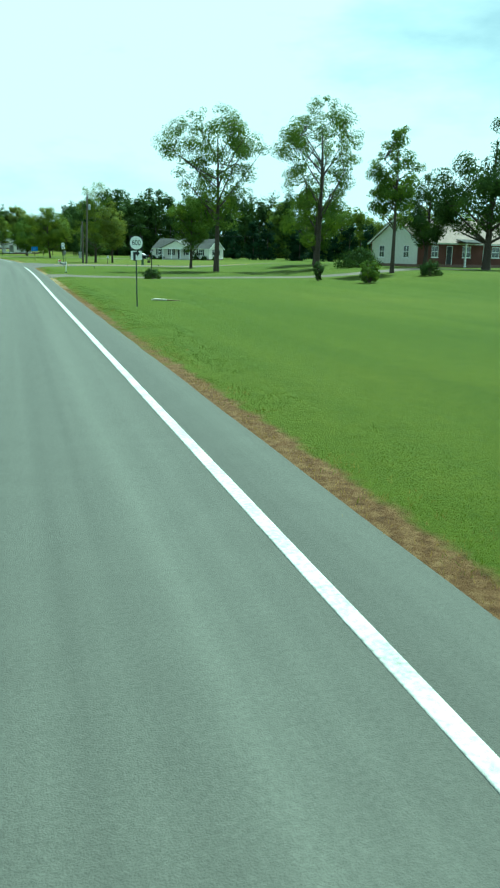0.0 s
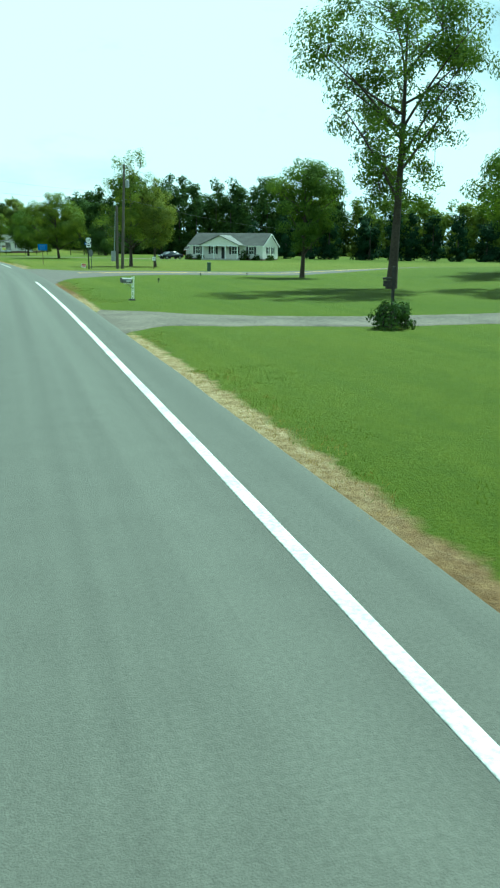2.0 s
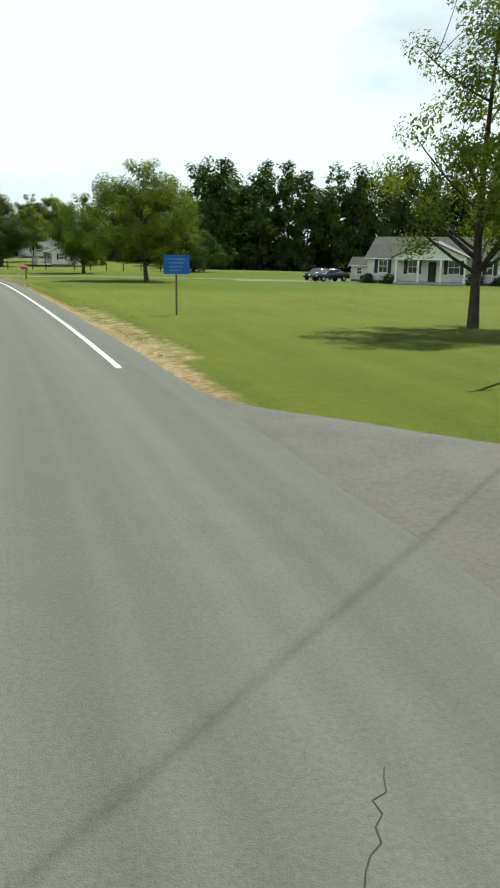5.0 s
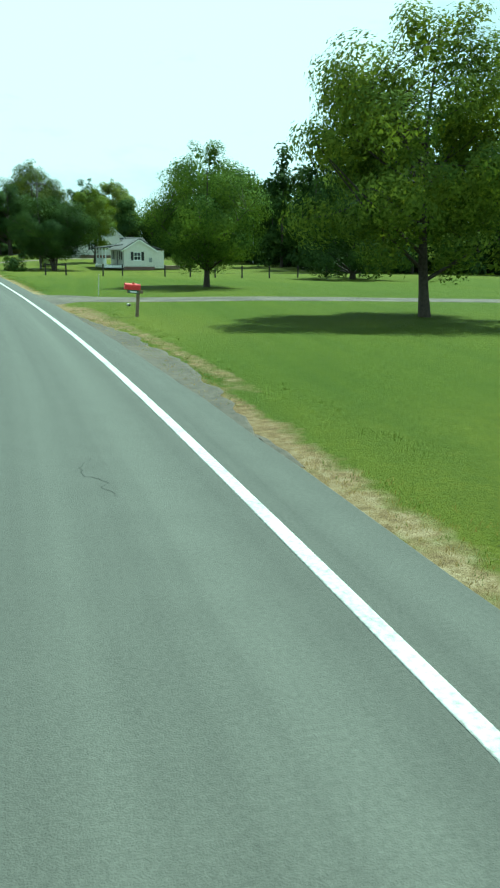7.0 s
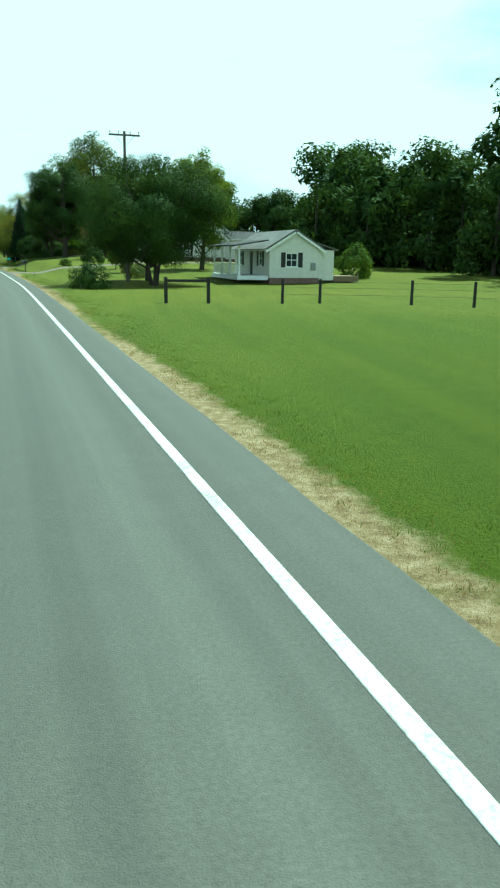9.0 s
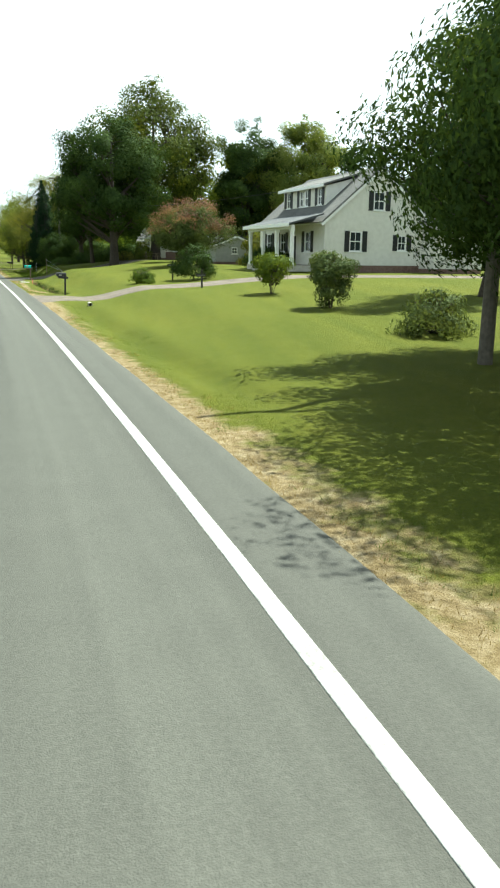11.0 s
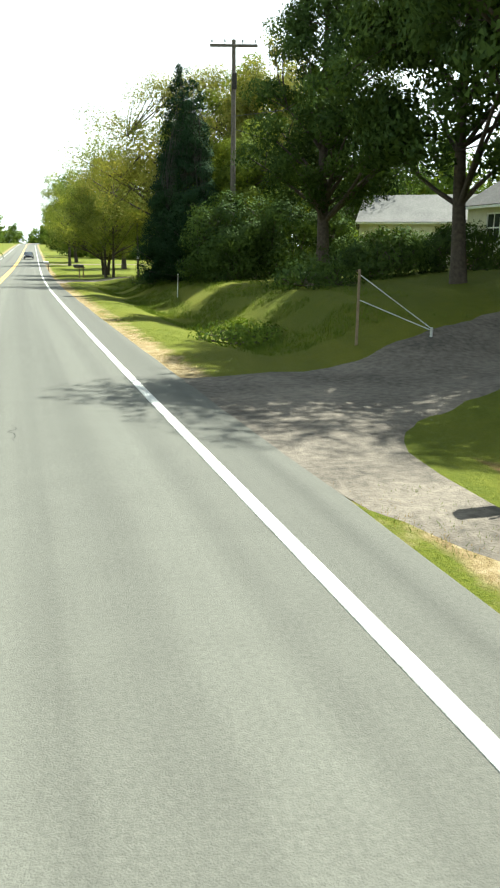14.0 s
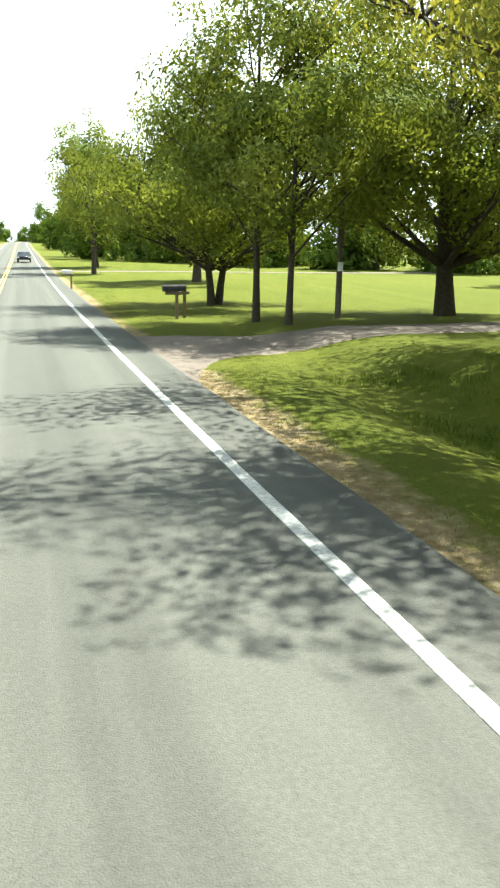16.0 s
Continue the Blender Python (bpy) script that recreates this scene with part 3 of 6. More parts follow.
shoulder = [(float(edge(y)), float(y)) for y in np.arange(165, 189.5, 1.5)]
band("gravel_shoulder", shoulder, 0.80, lambda v: 1.0 + 0.62 * float(step(0, 9, v)) * (1 - float(step(13, 24, v))), SHOULDER, "worn grey-brown gravel shoulder along the asphalt", "shoulder", 0.35, 0.014, 0.22)
driveway([(2.2, 68.5), (8, 66.6), (12, 66.0), (30, 66.5), (46, 70)], 1.7, 2.2, GRAVEL, "brownish grey gravel driveway crossing the lawn to a brick house", 26.0)
driveway([(-6.6, 198.0), (0, 197.6), (14, 197.0), (45, 197)], 1.7, 3.2, GRAVEL, "grey gravel driveway beside a red mailbox")
driveway([(-22.8, 296.6), (-17, 296.0), (-12, 297.6), (-5, 300.0), (12, 300.5)], 1.5, 2.4, GRAVEL_TAN, "pale gravel driveway leading to a white house")
driveway([(-30.2, 333.4), (-26, 335.4), (-21, 338.6), (-15.5, 343.6)], 1.9, 1.9, GRAVEL, "grey driveway in the shade of a big tree", 10.0, 0.024)
driveway([(-40.2, 387.4), (-34, 388.5), (-27, 390), (-5, 391)], 1.6, 2.2, GRAVEL_TAN, "pale sandy driveway crossing under trees")
band("driveway", [(float(edge(449)) + 0.9, 449.0), (-40, 450.5), (-24, 452.5), (-4, 456)], -1.4, 1.4, GRAVEL_TAN, "pale gravel driveway across a far lawn", "driveway", 0.7, 0.03, 0.15)
driveway([(47, 198), (38, 197), (31, 192.5), (20, 192.5)], 1.4, 0.2, GRAVEL_TAN, "pale gravel drive beside the white ranch house", 0.0)


# ---- trees and bushes ----
def tube(pts, radii, n=6):
    """Rings of a bending, tapering limb: verts and quads."""
    pts, radii = np.asarray(pts, float), np.asarray(radii, float)
    d = np.gradient(pts, axis=0)
    d /= np.linalg.norm(d, axis=1)[:, None] + 1e-9
    ref = np.where(np.abs(d[:, 2:3]) > 0.9, np.array([[1.0, 0, 0]]), np.array([[0, 0, 1.0]]))
    a = np.cross(d, ref)
    a /= np.linalg.norm(a, axis=1)[:, None] + 1e-9
    b = np.cross(d, a)
    th = np.linspace(0, 2 * np.pi, n, endpoint=False)
    v = pts[:, None] + radii[:, None, None] * (np.cos(th)[None, :, None] * a[:, None] + np.sin(th)[None, :, None] * b[:, None])
    i = np.arange(len(pts) * n).reshape(len(pts), n)
    j = np.roll(i, -1, axis=1)
    return v.reshape(-1, 3), np.stack([i[:-1], j[:-1], j[1:], i[1:]], -1).reshape(-1, 4)


def gather(pieces):
    vs, fs, k = [], [], 0
    for v, f in pieces:
        vs.append(v), fs.append(f + k)
        k += len(v)
    return np.concatenate(vs), np.concatenate(fs)


def leaves(rng, centres, spread, count, size, droop=0.0, heart=None):
    """Small leaves, each a slim blade of its own, on the outer side of clumps; a leaf mostly faces away from its clump and from the crown's heart."""
    count, size = int(count * 0.78), size * 1.1
    share = spread ** 2.2
    which = rng.choice(len(centres), count, p=share / share.sum())
    off = rng.normal(0, 1, (count, 3))
    off /= np.linalg.norm(off, axis=1)[:, None] + 1e-9
    reach = np.clip(1.0 - np.abs(rng.normal(0, 0.26, (count, 1))) + rng.normal(0, 0.05, (count, 1)), 0.25, 1.2)
    p = centres[which] + off * reach * spread[which][:, None] * np.array([1, 1, 0.78])
    out = p - (centres.mean(0) if heart is None else heart)
    out /= np.linalg.norm(out, axis=1)[:, None] + 1e-9
    face = off * 0.65 + out * 0.75 + rng.normal(0, 0.28, (count, 3)) + np.array([0, 0, 0.10])
    a = np.cross(face, rng.normal(0, 1, (count, 3)))
    a[:, 2] -= droop * np.linalg.norm(a, axis=1)
    a /= np.linalg.norm(a, axis=1)[:, None] + 1e-9
    b = np.cross(face, a)
    b /= np.linalg.norm(b, axis=1)[:, None] + 1e-9
    s = size * rng.uniform(0.6, 1.3, (count, 1))
    v = np.stack([p - b * s * 0.5, p + b * s * 0.5, p + a * s * 1.8], 1)
    return v.reshape(-1, 3), np.arange(count * 3).reshape(count, 3)


def inner_leaves(rng, centres, spread, each, size):
    """Larger sprays deep inside the clumps, which close a dense crown against the sky."""
    n = len(centres) * each
    c, r = np.repeat(centres, each, 0), np.repeat(spread, each)
    p = c + np.clip(rng.normal(0, 0.28, (n, 3)), -0.5, 0.5) * r[:, None]
    a, b = rng.normal(0, 1, (n, 3)), rng.normal(0, 1, (n, 3))
    a /= np.linalg.norm(a, axis=1)[:, None]
    b /= np.linalg.norm(b, axis=1)[:, None]
    s = size * rng.uniform(0.6, 1.2, (n, 1))
    v = np.stack([p - b * s * 0.5, p + b * s * 0.5, p + a * s], 1)
    return v.reshape(-1, 3), np.arange(n * 3).reshape(n, 3)


def crown_points(rng, n, h, base, r, form, hollow=0.35):
    """Clump centres inside a crown: form gives the width against height, from base (0) to tip (1)."""
    out = []
    ph = rng.uniform(0, 6.28, 3)
    while len(out) < n:
        t = rng.uniform(0, 1)
        wdt = form(t)
        if rng.uniform() > wdt + 0.08:
            continue
        th = rng.uniform(0, 2 * np.pi)
        lobe = 1 + 0.20 * np.sin(2 * th + ph[0]) + 0.13 * np.sin(3 * th + ph[1] + 3 * t) + 0.10 * np.sin(7 * t + ph[2])
        q = r * wdt * lobe * math.sqrt(rng.uniform(hollow ** 2, 1))
        out.append((q * math.cos(th), q * math.sin(th), base + (h - base) * t))
    return np.array(out)


ROUND = lambda t: max(0.0, math.sin(math.pi * min(1, 0.10 + 0.90 * t)) ** 0.62) if t < 0.98 else 0.1
VASE = lambda t: max(0.05, (0.35 + 0.75 * t) * (1 - max(0, t - 0.72) ** 1.4 * 4.6))
TALL = lambda t: max(0.05, math.sin(math.pi * (0.16 + 0.82 * t)) ** 0.8)
DOME = lambda t: max(0.05, math.sqrt(max(0.0, 1 - t ** 2.2)))


def tree_meshes(seed, h, r, base, trunk, clumps, count, size, form, mat, stems=1, clump_size=None, limbs=14, hollow=0.35, lean=0.0, droop=0.0):
    """Trunk with limbs, and crown, as two meshes."""
    rng = np.random.default_rng(seed)
    cs = crown_points(rng, clumps, h, base, r, form, hollow)
    pieces = []
    top = base + (h - base) * 0.78
    axes = []
    for k in range(stems):
        th = 2 * np.pi * k / stems + rng.uniform(0, 1)
        out = 0.0 if stems == 1 else r * 0.38
        hs = np.linspace(0, 1, 9)
        bend = rng.normal(0, 0.02 * h, 2)
        x = np.cos(th) * (0.25 * min(trunk * 3, 1) * (stems > 1) + out * hs ** 1.2) + bend[0] * np.sin(hs * 2.4) + lean * hs * h * 0.1
        y = np.sin(th) * (0.25 * min(trunk * 3, 1) * (stems > 1) + out * hs ** 1.2) + bend[1] * np.sin(hs * 3.0)
        line = np.stack([x, y, -0.15 + hs * (top + 0.15)], -1)
        rad = trunk * (1 - hs * 0.86) / (1 if stems == 1 else stems ** 0.4)
        rad[0] *= 1.22
        pieces.append(tube(line, rad, 9))
        axes.append(line)
    order = np.argsort(-np.hypot(cs[:, 0], cs[:, 1]) - rng.uniform(0, r * 0.6, len(cs)))
    mains = order[:limbs]
    joints = []
    for k in mains:
        line = axes[rng.integers(0, stems)]
        c = cs[k]
        z0 = max(base * 0.72, min(top * 0.93, c[2] - np.hypot(c[0], c[1]) * rng.uniform(0.55, 1.15)))
        s = np.array([np.interp(z0, line[:, 2], line[:, 0]), np.interp(z0, line[:, 2], line[:, 1]), z0])
        t = np.linspace(0, 1, 6)[:, None]
        mid = (s + c) / 2 + rng.normal(0, 0.06, 3) * np.linalg.norm(c - s)
        pts = (1 - t) ** 2 * s + 2 * t * (1 - t) * mid + t ** 2 * c
        r0 = max(0.02, trunk * 0.42 * (1 - 0.6 * z0 / h))
        pieces.append(tube(pts, np.linspace(r0, 0.015, 6), 5))
        joints += [pts[2], pts[3], pts[4]]
    joints = np.array(joints)
    for k in order[limbs:]:
        c = cs[k]
        s = joints[np.argmin(((joints - c) ** 2).sum(1) + 0.6 * np.maximum(0, joints[:, 2] - c[2]) ** 2)]
        t = np.linspace(0, 1, 4)[:, None]
        pts = s + (c - s) * t + np.sin(t * 3.14) * rng.normal(0, 0.05, 3) * np.linalg.norm(c - s)
        pieces.append(tube(pts, np.linspace(max(0.012, trunk * 0.10), 0.008, 4), 4))
    spread = np.full(len(cs), clump_size or r * 0.24) * rng.uniform(0.7, 1.3, len(cs))
    spread *= np.array([0.4 + 0.6 * min(1.0, form(min(1.0, max(0.0, (c[2] - base) / (h - base))))) for c in cs])
    cover = 0.45 * count * size ** 2 / (1.5 * r * (h - base))
    if cover > 4.0:
        count = int(count * 4.0 / cover)
    crown = leaves(rng, cs, spread, count, size, droop, np.array([0, 0, base + (h - base) * 0.4]))
    if cover > 1.9 and r > 2:
        crown = gather([crown, inner_leaves(rng, cs * np.array([0.7, 0.7, 0.94]), spread, 12, min(0.36, 0.28 * spread.mean()))])
    return gather(pieces), crown


def tree(name, x, y, label, category="tree", group="", mat=None, bark=None, z=None, **how):
    wood, crown = tree_meshes(mat=mat, **how)
    t = thing(name, pose(x, y, on(x, y) if z is None else z), label, category, group)
    raw("trunk", *wood, bark or BARK, t, True)
    raw("crown", *crown, mat, t)
    return t


# trees on the first lawns
tree("tree", 22.3, 85.0, "tall open-crowned green tree on a mown lawn", mat=LEAF_MID, seed=11, h=17.2, r=6.0, base=4.6, trunk=0.31, clumps=150, count=34000, size=0.10, form=VASE, clump_size=1.05, limbs=12)
tree("tree", 23.5, 103.0, "small round green tree beside a side road", mat=LEAF_MID, seed=12, h=9.0, r=3.4, base=2.2, trunk=0.2, clumps=70, count=26000, size=0.085, form=VASE, clump_size=0.85)
tree("tree", 33.3, 82.5, "tall vase-shaped tree with thin open foliage", mat=LEAF_MID, seed=13, h=17.8, r=6.6, base=4.6, trunk=0.33, clumps=140, count=25000, size=0.10, form=VASE, clump_size=0.95, limbs=14)
tree("tree", 37.3, 93.0, "broad dark green tree on a lawn", mat=LEAF_MID, seed=14, h=9.8, r=4.4, base=2.2, trunk=0.3, clumps=50, count=18000, size=0.123, form=ROUND, clump_size=1.15)
tree("tree", 33.2, 64.0, "slender thin-leaved tree in front of a brick house", mat=LEAF_MID, seed=15, h=12.6, r=2.2, base=3.8, trunk=0.2, clumps=60, count=11000, size=0.12, form=TALL, clump_size=0.7)
tree("tree", 47.0, 70.0, "big leafy shade tree beside a brick house", mat=LEAF_DARK, seed=16, h=14.8, r=6.0, base=3.6, trunk=0.42, clumps=60, count=28000, size=0.129, form=ROUND, clump_size=1.4)
tree("tree", 43.0, 75.5, "dark green tree shading a house wall", mat=LEAF_DARK, seed=17, h=9.5, r=3.0, base=2.4, trunk=0.25, clumps=60, count=15000, size=0.116, form=ROUND, clump_size=0.8)
tree("tree", 14.3, 134.6, "tall green tree with yellowing leaves and a sparse top", mat=LEAF_OLIVE, seed=18, h=12.6, r=3.9, base=2.7, trunk=0.2, clumps=120, count=30000, size=0.07, form=lambda t: max(0.1, 1.0 - 0.55 * t) * min(1, 0.6 + 1.6 * t), clump_size=0.8, limbs=20)
tree("tree", 17.0, 133.6, "slim yellow-green tree beside a taller sparse one", mat=LEAF_YELLOW, seed=19, h=10.2, r=2.1, base=2.1, trunk=0.15, clumps=75, count=20000, size=0.08, form=TALL, clump_size=0.75, hollow=0.4)

tree("tree", 9.5, 185.5, "round maple with yellowing edges beside the road", mat=LEAF_OLIVE, seed=20, h=11.2, r=4.6, base=1.9, trunk=0.22, clumps=110, count=70000, size=0.085, form=ROUND, clump_size=1.15, hollow=0.45)
tree("tree", 5.1, 212.2, "broad green maple on a lawn beside a gravel drive", mat=LEAF_MID, seed=21, h=9.9, r=4.2, base=1.5, trunk=0.22, clumps=105, count=90000, size=0.07, form=TALL, clump_size=1.2, hollow=0.35)

tree("tree", 23.5, 233.0, "low dark spreading tree at a field edge", mat=LEAF_DARK, seed=23, h=9.2, r=4.8, base=0.8, trunk=0.3, clumps=60, count=28000, size=0.123, form=DOME, clump_size=1.3)
tree("tree", -7.2, 268.9, "dense dark green tree on a lawn", mat=LEAF_DARK, seed=24, h=9.0, r=3.4, base=1.9, trunk=0.2, clumps=85, count=42000, size=0.075, form=ROUND, clump_size=0.95, hollow=0.45)
tree("tree", -6.9, 263.4, "broad dark green tree with several trunks near the road", mat=LEAF_DARK, seed=25, h=9.2, r=4.8, base=1.7, trunk=0.22, clumps=130, count=110000, size=0.066, form=ROUND, stems=3, clump_size=1.2, hollow=0.5)

# round the white house with dormers
tree("tree", -1.2, 284.5, "yellowing tree between two white houses", mat=LEAF_OLIVE, seed=44, h=11.6, r=3.2, base=1.6, trunk=0.24, clumps=55, count=26000, size=0.11, form=ROUND, clump_size=1.1)

tree("tree", -13.6, 350.0, "huge old maple with a broad dense crown", mat=LEAF_MAPLE, seed=31, h=20.6, r=6.8, base=4.6, trunk=0.6, clumps=190, count=140000, size=0.16, form=ROUND, clump_size=1.75, limbs=24, hollow=0.45)
tree("tree", -18.4, 340.0, "tall maple with a thick trunk beside a house", mat=LEAF_DARK, seed=32, h=15.6, r=5.7, base=3.6, trunk=0.52, clumps=130, count=100000, size=0.115, form=ROUND, clump_size=1.4, limbs=20, hollow=0.5)
tree("tree", -21.0, 345.0, "slim dark tree in the shade of larger ones", mat=LEAF_DARK, seed=43, h=12.4, r=4.5, base=3.1, trunk=0.24, clumps=80, count=46000, size=0.10, form=ROUND, clump_size=1.0, limbs=14)
tree("tree", -22.9, 356.3, "dark conifer with layered drooping boughs", mat=LEAF_DARK, seed=33, h=16.5, r=3.6, base=3.2, trunk=0.3, clumps=210, count=60000, size=0.085, form=lambda t: max(0.05, (1 - t) ** 0.6 * min(1, 0.6 + t * 2)), clump_size=0.75, limbs=26, droop=0.5)
SPIRE = lambda t: max(0.015, (1 - t) ** 0.78 * min(1, 0.8 + t * 1.6))
for k, (x, y, h, r) in enumerate(((-29.0, 369.2, 11.9, 2.4), (-28.5, 367.2, 11.3, 1.9), (-28.2, 365.5, 10.8, 1.8))):
    tree("cedar", x, y, "tall dark narrow cone-shaped cedar beside the road", group="cedars", mat=LEAF_CEDAR, seed=34 + 60 * k, h=h, r=r, base=0.2, trunk=0.2, clumps=(460, 260, 240)[k],
         count=(120000, 60000, 56000)[k], size=0.052, form=SPIRE, clump_size=0.5, hollow=0.62, limbs=24, droop=0.5, bark=FENCE_DARK)
tree("tree", -26.9, 380.8, "broad turning tree with limbs arching over a driveway", mat=LEAF_AUTUMN, seed=35, h=14.4, r=8.0, base=3.6, trunk=0.36, clumps=230, count=120000, size=0.075, form=ROUND, clump_size=1.35, limbs=18, hollow=0.35)
tree("tree", -36.0, 403.0, "spreading yellow-green roadside tree with two trunks", mat=LEAF_YELLOW, seed=36, h=9.6, r=4.8, base=2.1, trunk=0.24, clumps=110, count=46000, size=0.085, form=ROUND, stems=2, clump_size=1.15, limbs=18, hollow=0.35)
tree("tree", -28.0, 395.6, "leafy tree with a short thick trunk beside a driveway", mat=LEAF_YELLOW, seed=37, h=12.6, r=6.0, base=2.4, trunk=0.36, clumps=130, count=66000, size=0.09, form=ROUND, clump_size=1.3, limbs=22, hollow=0.35)
tree("tree", -35.3, 393.8, "thin young tree with a high wispy crown beside a drive", mat=LEAF_YELLOW, seed=38, h=12.8, r=3.4, base=3.0, trunk=0.13, clumps=60, count=22000, size=0.085, form=TALL, clump_size=1.0)
tree("tree", -34.5, 392.0, "thin young tree with a dense low crown beside a drive", mat=LEAF_YELLOW, seed=39, h=10.6, r=3.8, base=2.8, trunk=0.12, clumps=60, count=24000, size=0.085, form=ROUND, clump_size=1.05)
tree("tree", -35.5, 428.0, "leafy green roadside tree over a bright lawn", mat=LEAF_MID, seed=40, h=11.5, r=5.6, base=3.0, trunk=0.34, clumps=60, count=34000, size=0.123, form=ROUND, clump_size=1.35)
tree("tree", -44.4, 443.0, "thin pale yellow-green tree leaning over the road edge", mat=LEAF_YELLOW, seed=50, h=14.6, r=4.6, base=3.4, trunk=0.22, clumps=90, count=26000, size=0.10, form=ROUND, clump_size=1.1, limbs=16)
tree("tree", -45.5, 462.0, "green roadside tree beside a straight road", mat=LEAF_MID, seed=41, h=16.0, r=5.0, base=2.6, trunk=0.3, clumps=70, count=32000, size=0.137, form=ROUND, clump_size=1.3)
tree("tree", -13.6, 391.0, "tall dark green tree behind a cottage", mat=LEAF_DARK, seed=42, h=15.0, r=6.5, base=3.0, trunk=0.4, clumps=110, count=30000, size=0.129, form=ROUND, clump_size=1.3)

tree("tree", 4.6, 350.5, "big round yellow-green tree behind a white house", mat=LEAF_YELLOW, seed=45, h=17.4, r=6.2, base=2.4, trunk=0.4, clumps=110, count=70000, size=0.14, form=ROUND, clump_size=1.4, hollow=0.4)
tree("tree", -1.6, 354.0, "big round dark green tree behind a white house", mat=LEAF_DARK, seed=46, h=18.4, r=5.3, base=2.4, trunk=0.4, clumps=90, count=60000, size=0.14, form=ROUND, clump_size=1.4, hollow=0.4)

tree("tree", -23.2, 372.0, "sunlit yellow-green tree rising behind a shaded bank", mat=LEAF_AUTUMN, seed=47, h=14.0, r=3.4, base=3.0, trunk=0.25, clumps=90, count=46000, size=0.095, form=ROUND, clump_size=1.15, hollow=0.35)

tree("tree", -24.0, 375.0, "leafy tree standing behind a dark cedar", mat=LEAF_OLIVE, seed=48, h=13.6, r=4.6, base=2.6, trunk=0.25, clumps=90, count=42000, size=0.10, form=ROUND, clump_size=1.2, hollow=0.35)

tree("tree", -25.0, 366.8, "low olive tree crowding a utility pole", mat=LEAF_OLIVE, seed=49, h=8.6, r=2.9, base=1.2, trunk=0.16, clumps=90, count=50000, size=0.075, form=ROUND, clump_size=0.9, hollow=0.4)


def bush(x, y, label, seed, h, r, mat, count=3500, size=0.07, base=0.05, stems=5, form=DOME, trunk=0.035, clumps=70, name="bush", group="", clump_size=None, hollow=0.55):
    return tree(name, x, y, label, "bush", group, mat=mat, seed=seed, h=h, r=r, base=base, trunk=trunk, clumps=clumps, count=count, size=size, form=form, stems=stems, clump_size=clump_size or r * 0.3, limbs=10, hollow=hollow)


bush(23.9, 58.7, "small clipped dark bush on a lawn", 50, 1.5, 0.5, LEAF_DARK, count=11000, form=VASE, group="clipped lawn bushes")
bush(26.3, 54.2, "round clipped green bush on a lawn", 51, 1.75, 0.85, LEAF_MID, form=ROUND, group="clipped lawn bushes", count=13000)
bush(33.2, 57.2, "low dark clipped bush on a lawn", 52, 1.25, 0.85, LEAF_DARK, group="clipped lawn bushes")
bush(11.3, 63.8, "low dark shrub round the foot of a post", 53, 0.85, 0.7, LEAF_DARK, count=8250)
bush(36.5, 78.5, "dark evergreen bush against a house", 54, 2.1, 2.0, LEAF_DARK, count=7500, size=0.12)
bush(-7.9, 273.4, "low round grey-green bush on a lawn", 55, 1.25, 1.1, LEAF_GREY, count=9000, size=0.055)
bush(-8.9, 281.4, "vase-shaped bush narrowing to its foot", 56, 2.1, 1.12, LEAF_GREY, count=16500, size=0.055, form=VASE, stems=8, clumps=100)
bush(-9.9, 288.9, "open many-stemmed yellow-green bush", 57, 1.8, 1.2, LEAF_OLIVE, count=9000, size=0.06, form=VASE, stems=6, base=0.5)
bush(-15.9, 300.2, "low rounded green shrub beside a drive", 58, 0.95, 0.7, LEAF_MID, count=18000, size=0.045, clumps=90)
bush(-12.6, 301.8, "broad dark evergreen bush beside a drive", 59, 2.15, 1.3, LEAF_DARK, count=52000, size=0.055, base=0.3, clumps=110, hollow=0.65)
bush(-6.1, 309.6, "dark rounded bush in front of a porch", 61, 1.6, 1.3, LEAF_DARK, count=7500, size=0.08)
bush(-6.3, 313.2, "dark rounded bush in front of a porch", 62, 1.7, 1.4, LEAF_DARK, count=7500, size=0.08)
bush(-4.6, 324.0, "turning yellow and orange shrub beside a house", 63, 3.6, 1.9, LEAF_AUTUMN, count=9000, size=0.11)
bush(-15.2, 346.4, "yellow flowering shrub in front of a house", 64, 2.2, 1.0, LEAF_YELLOW, count=6750, size=0.07)
bush(-17.2, 344.0, "low dry shrub under a big tree", 65, 1.0, 1.2, LEAF_AUTUMN, count=6000, size=0.06)
bush(-10.0, 344.6, "leafy bush against a house wall", 66, 2.3, 1.1, LEAF_MID, count=7500, size=0.08)
bush(-26.6, 361.5, "large dark overgrown shrub on a bank", 67, 4.4, 2.3, LEAF_DARK, count=46000, size=0.07, clumps=140)
bush(-23.4, 361.0, "large dark overgrown shrub on a bank", 68, 4.4, 2.6, LEAF_DARK, count=36000, size=0.075, clumps=110)
bush(-26.6, 369.6, "large dark overgrown shrub beside a cedar", 69, 4.2, 2.4, LEAF_DARK, count=34000, size=0.075, clumps=110)
bush(-21.0, 366.0, "green shrub on a shaded bank", 70, 2.9, 2.3, LEAF_MID, count=9000, size=0.10, clumps=90)
bush(-27.6, 344.6, "yellow-green weeds crowding a ditch bank", 71, 0.6, 1.4, LEAF_MID, count=10500, size=0.07, name="weeds")
# the darker leaf colour stands in for shade on the bank
bush(-24.6, 349.5, "low green weeds on a bank, its shade put into their leaf colour", 72, 0.8, 1.9, LEAF_DARK, count=10500, size=0.07, name="weeds")
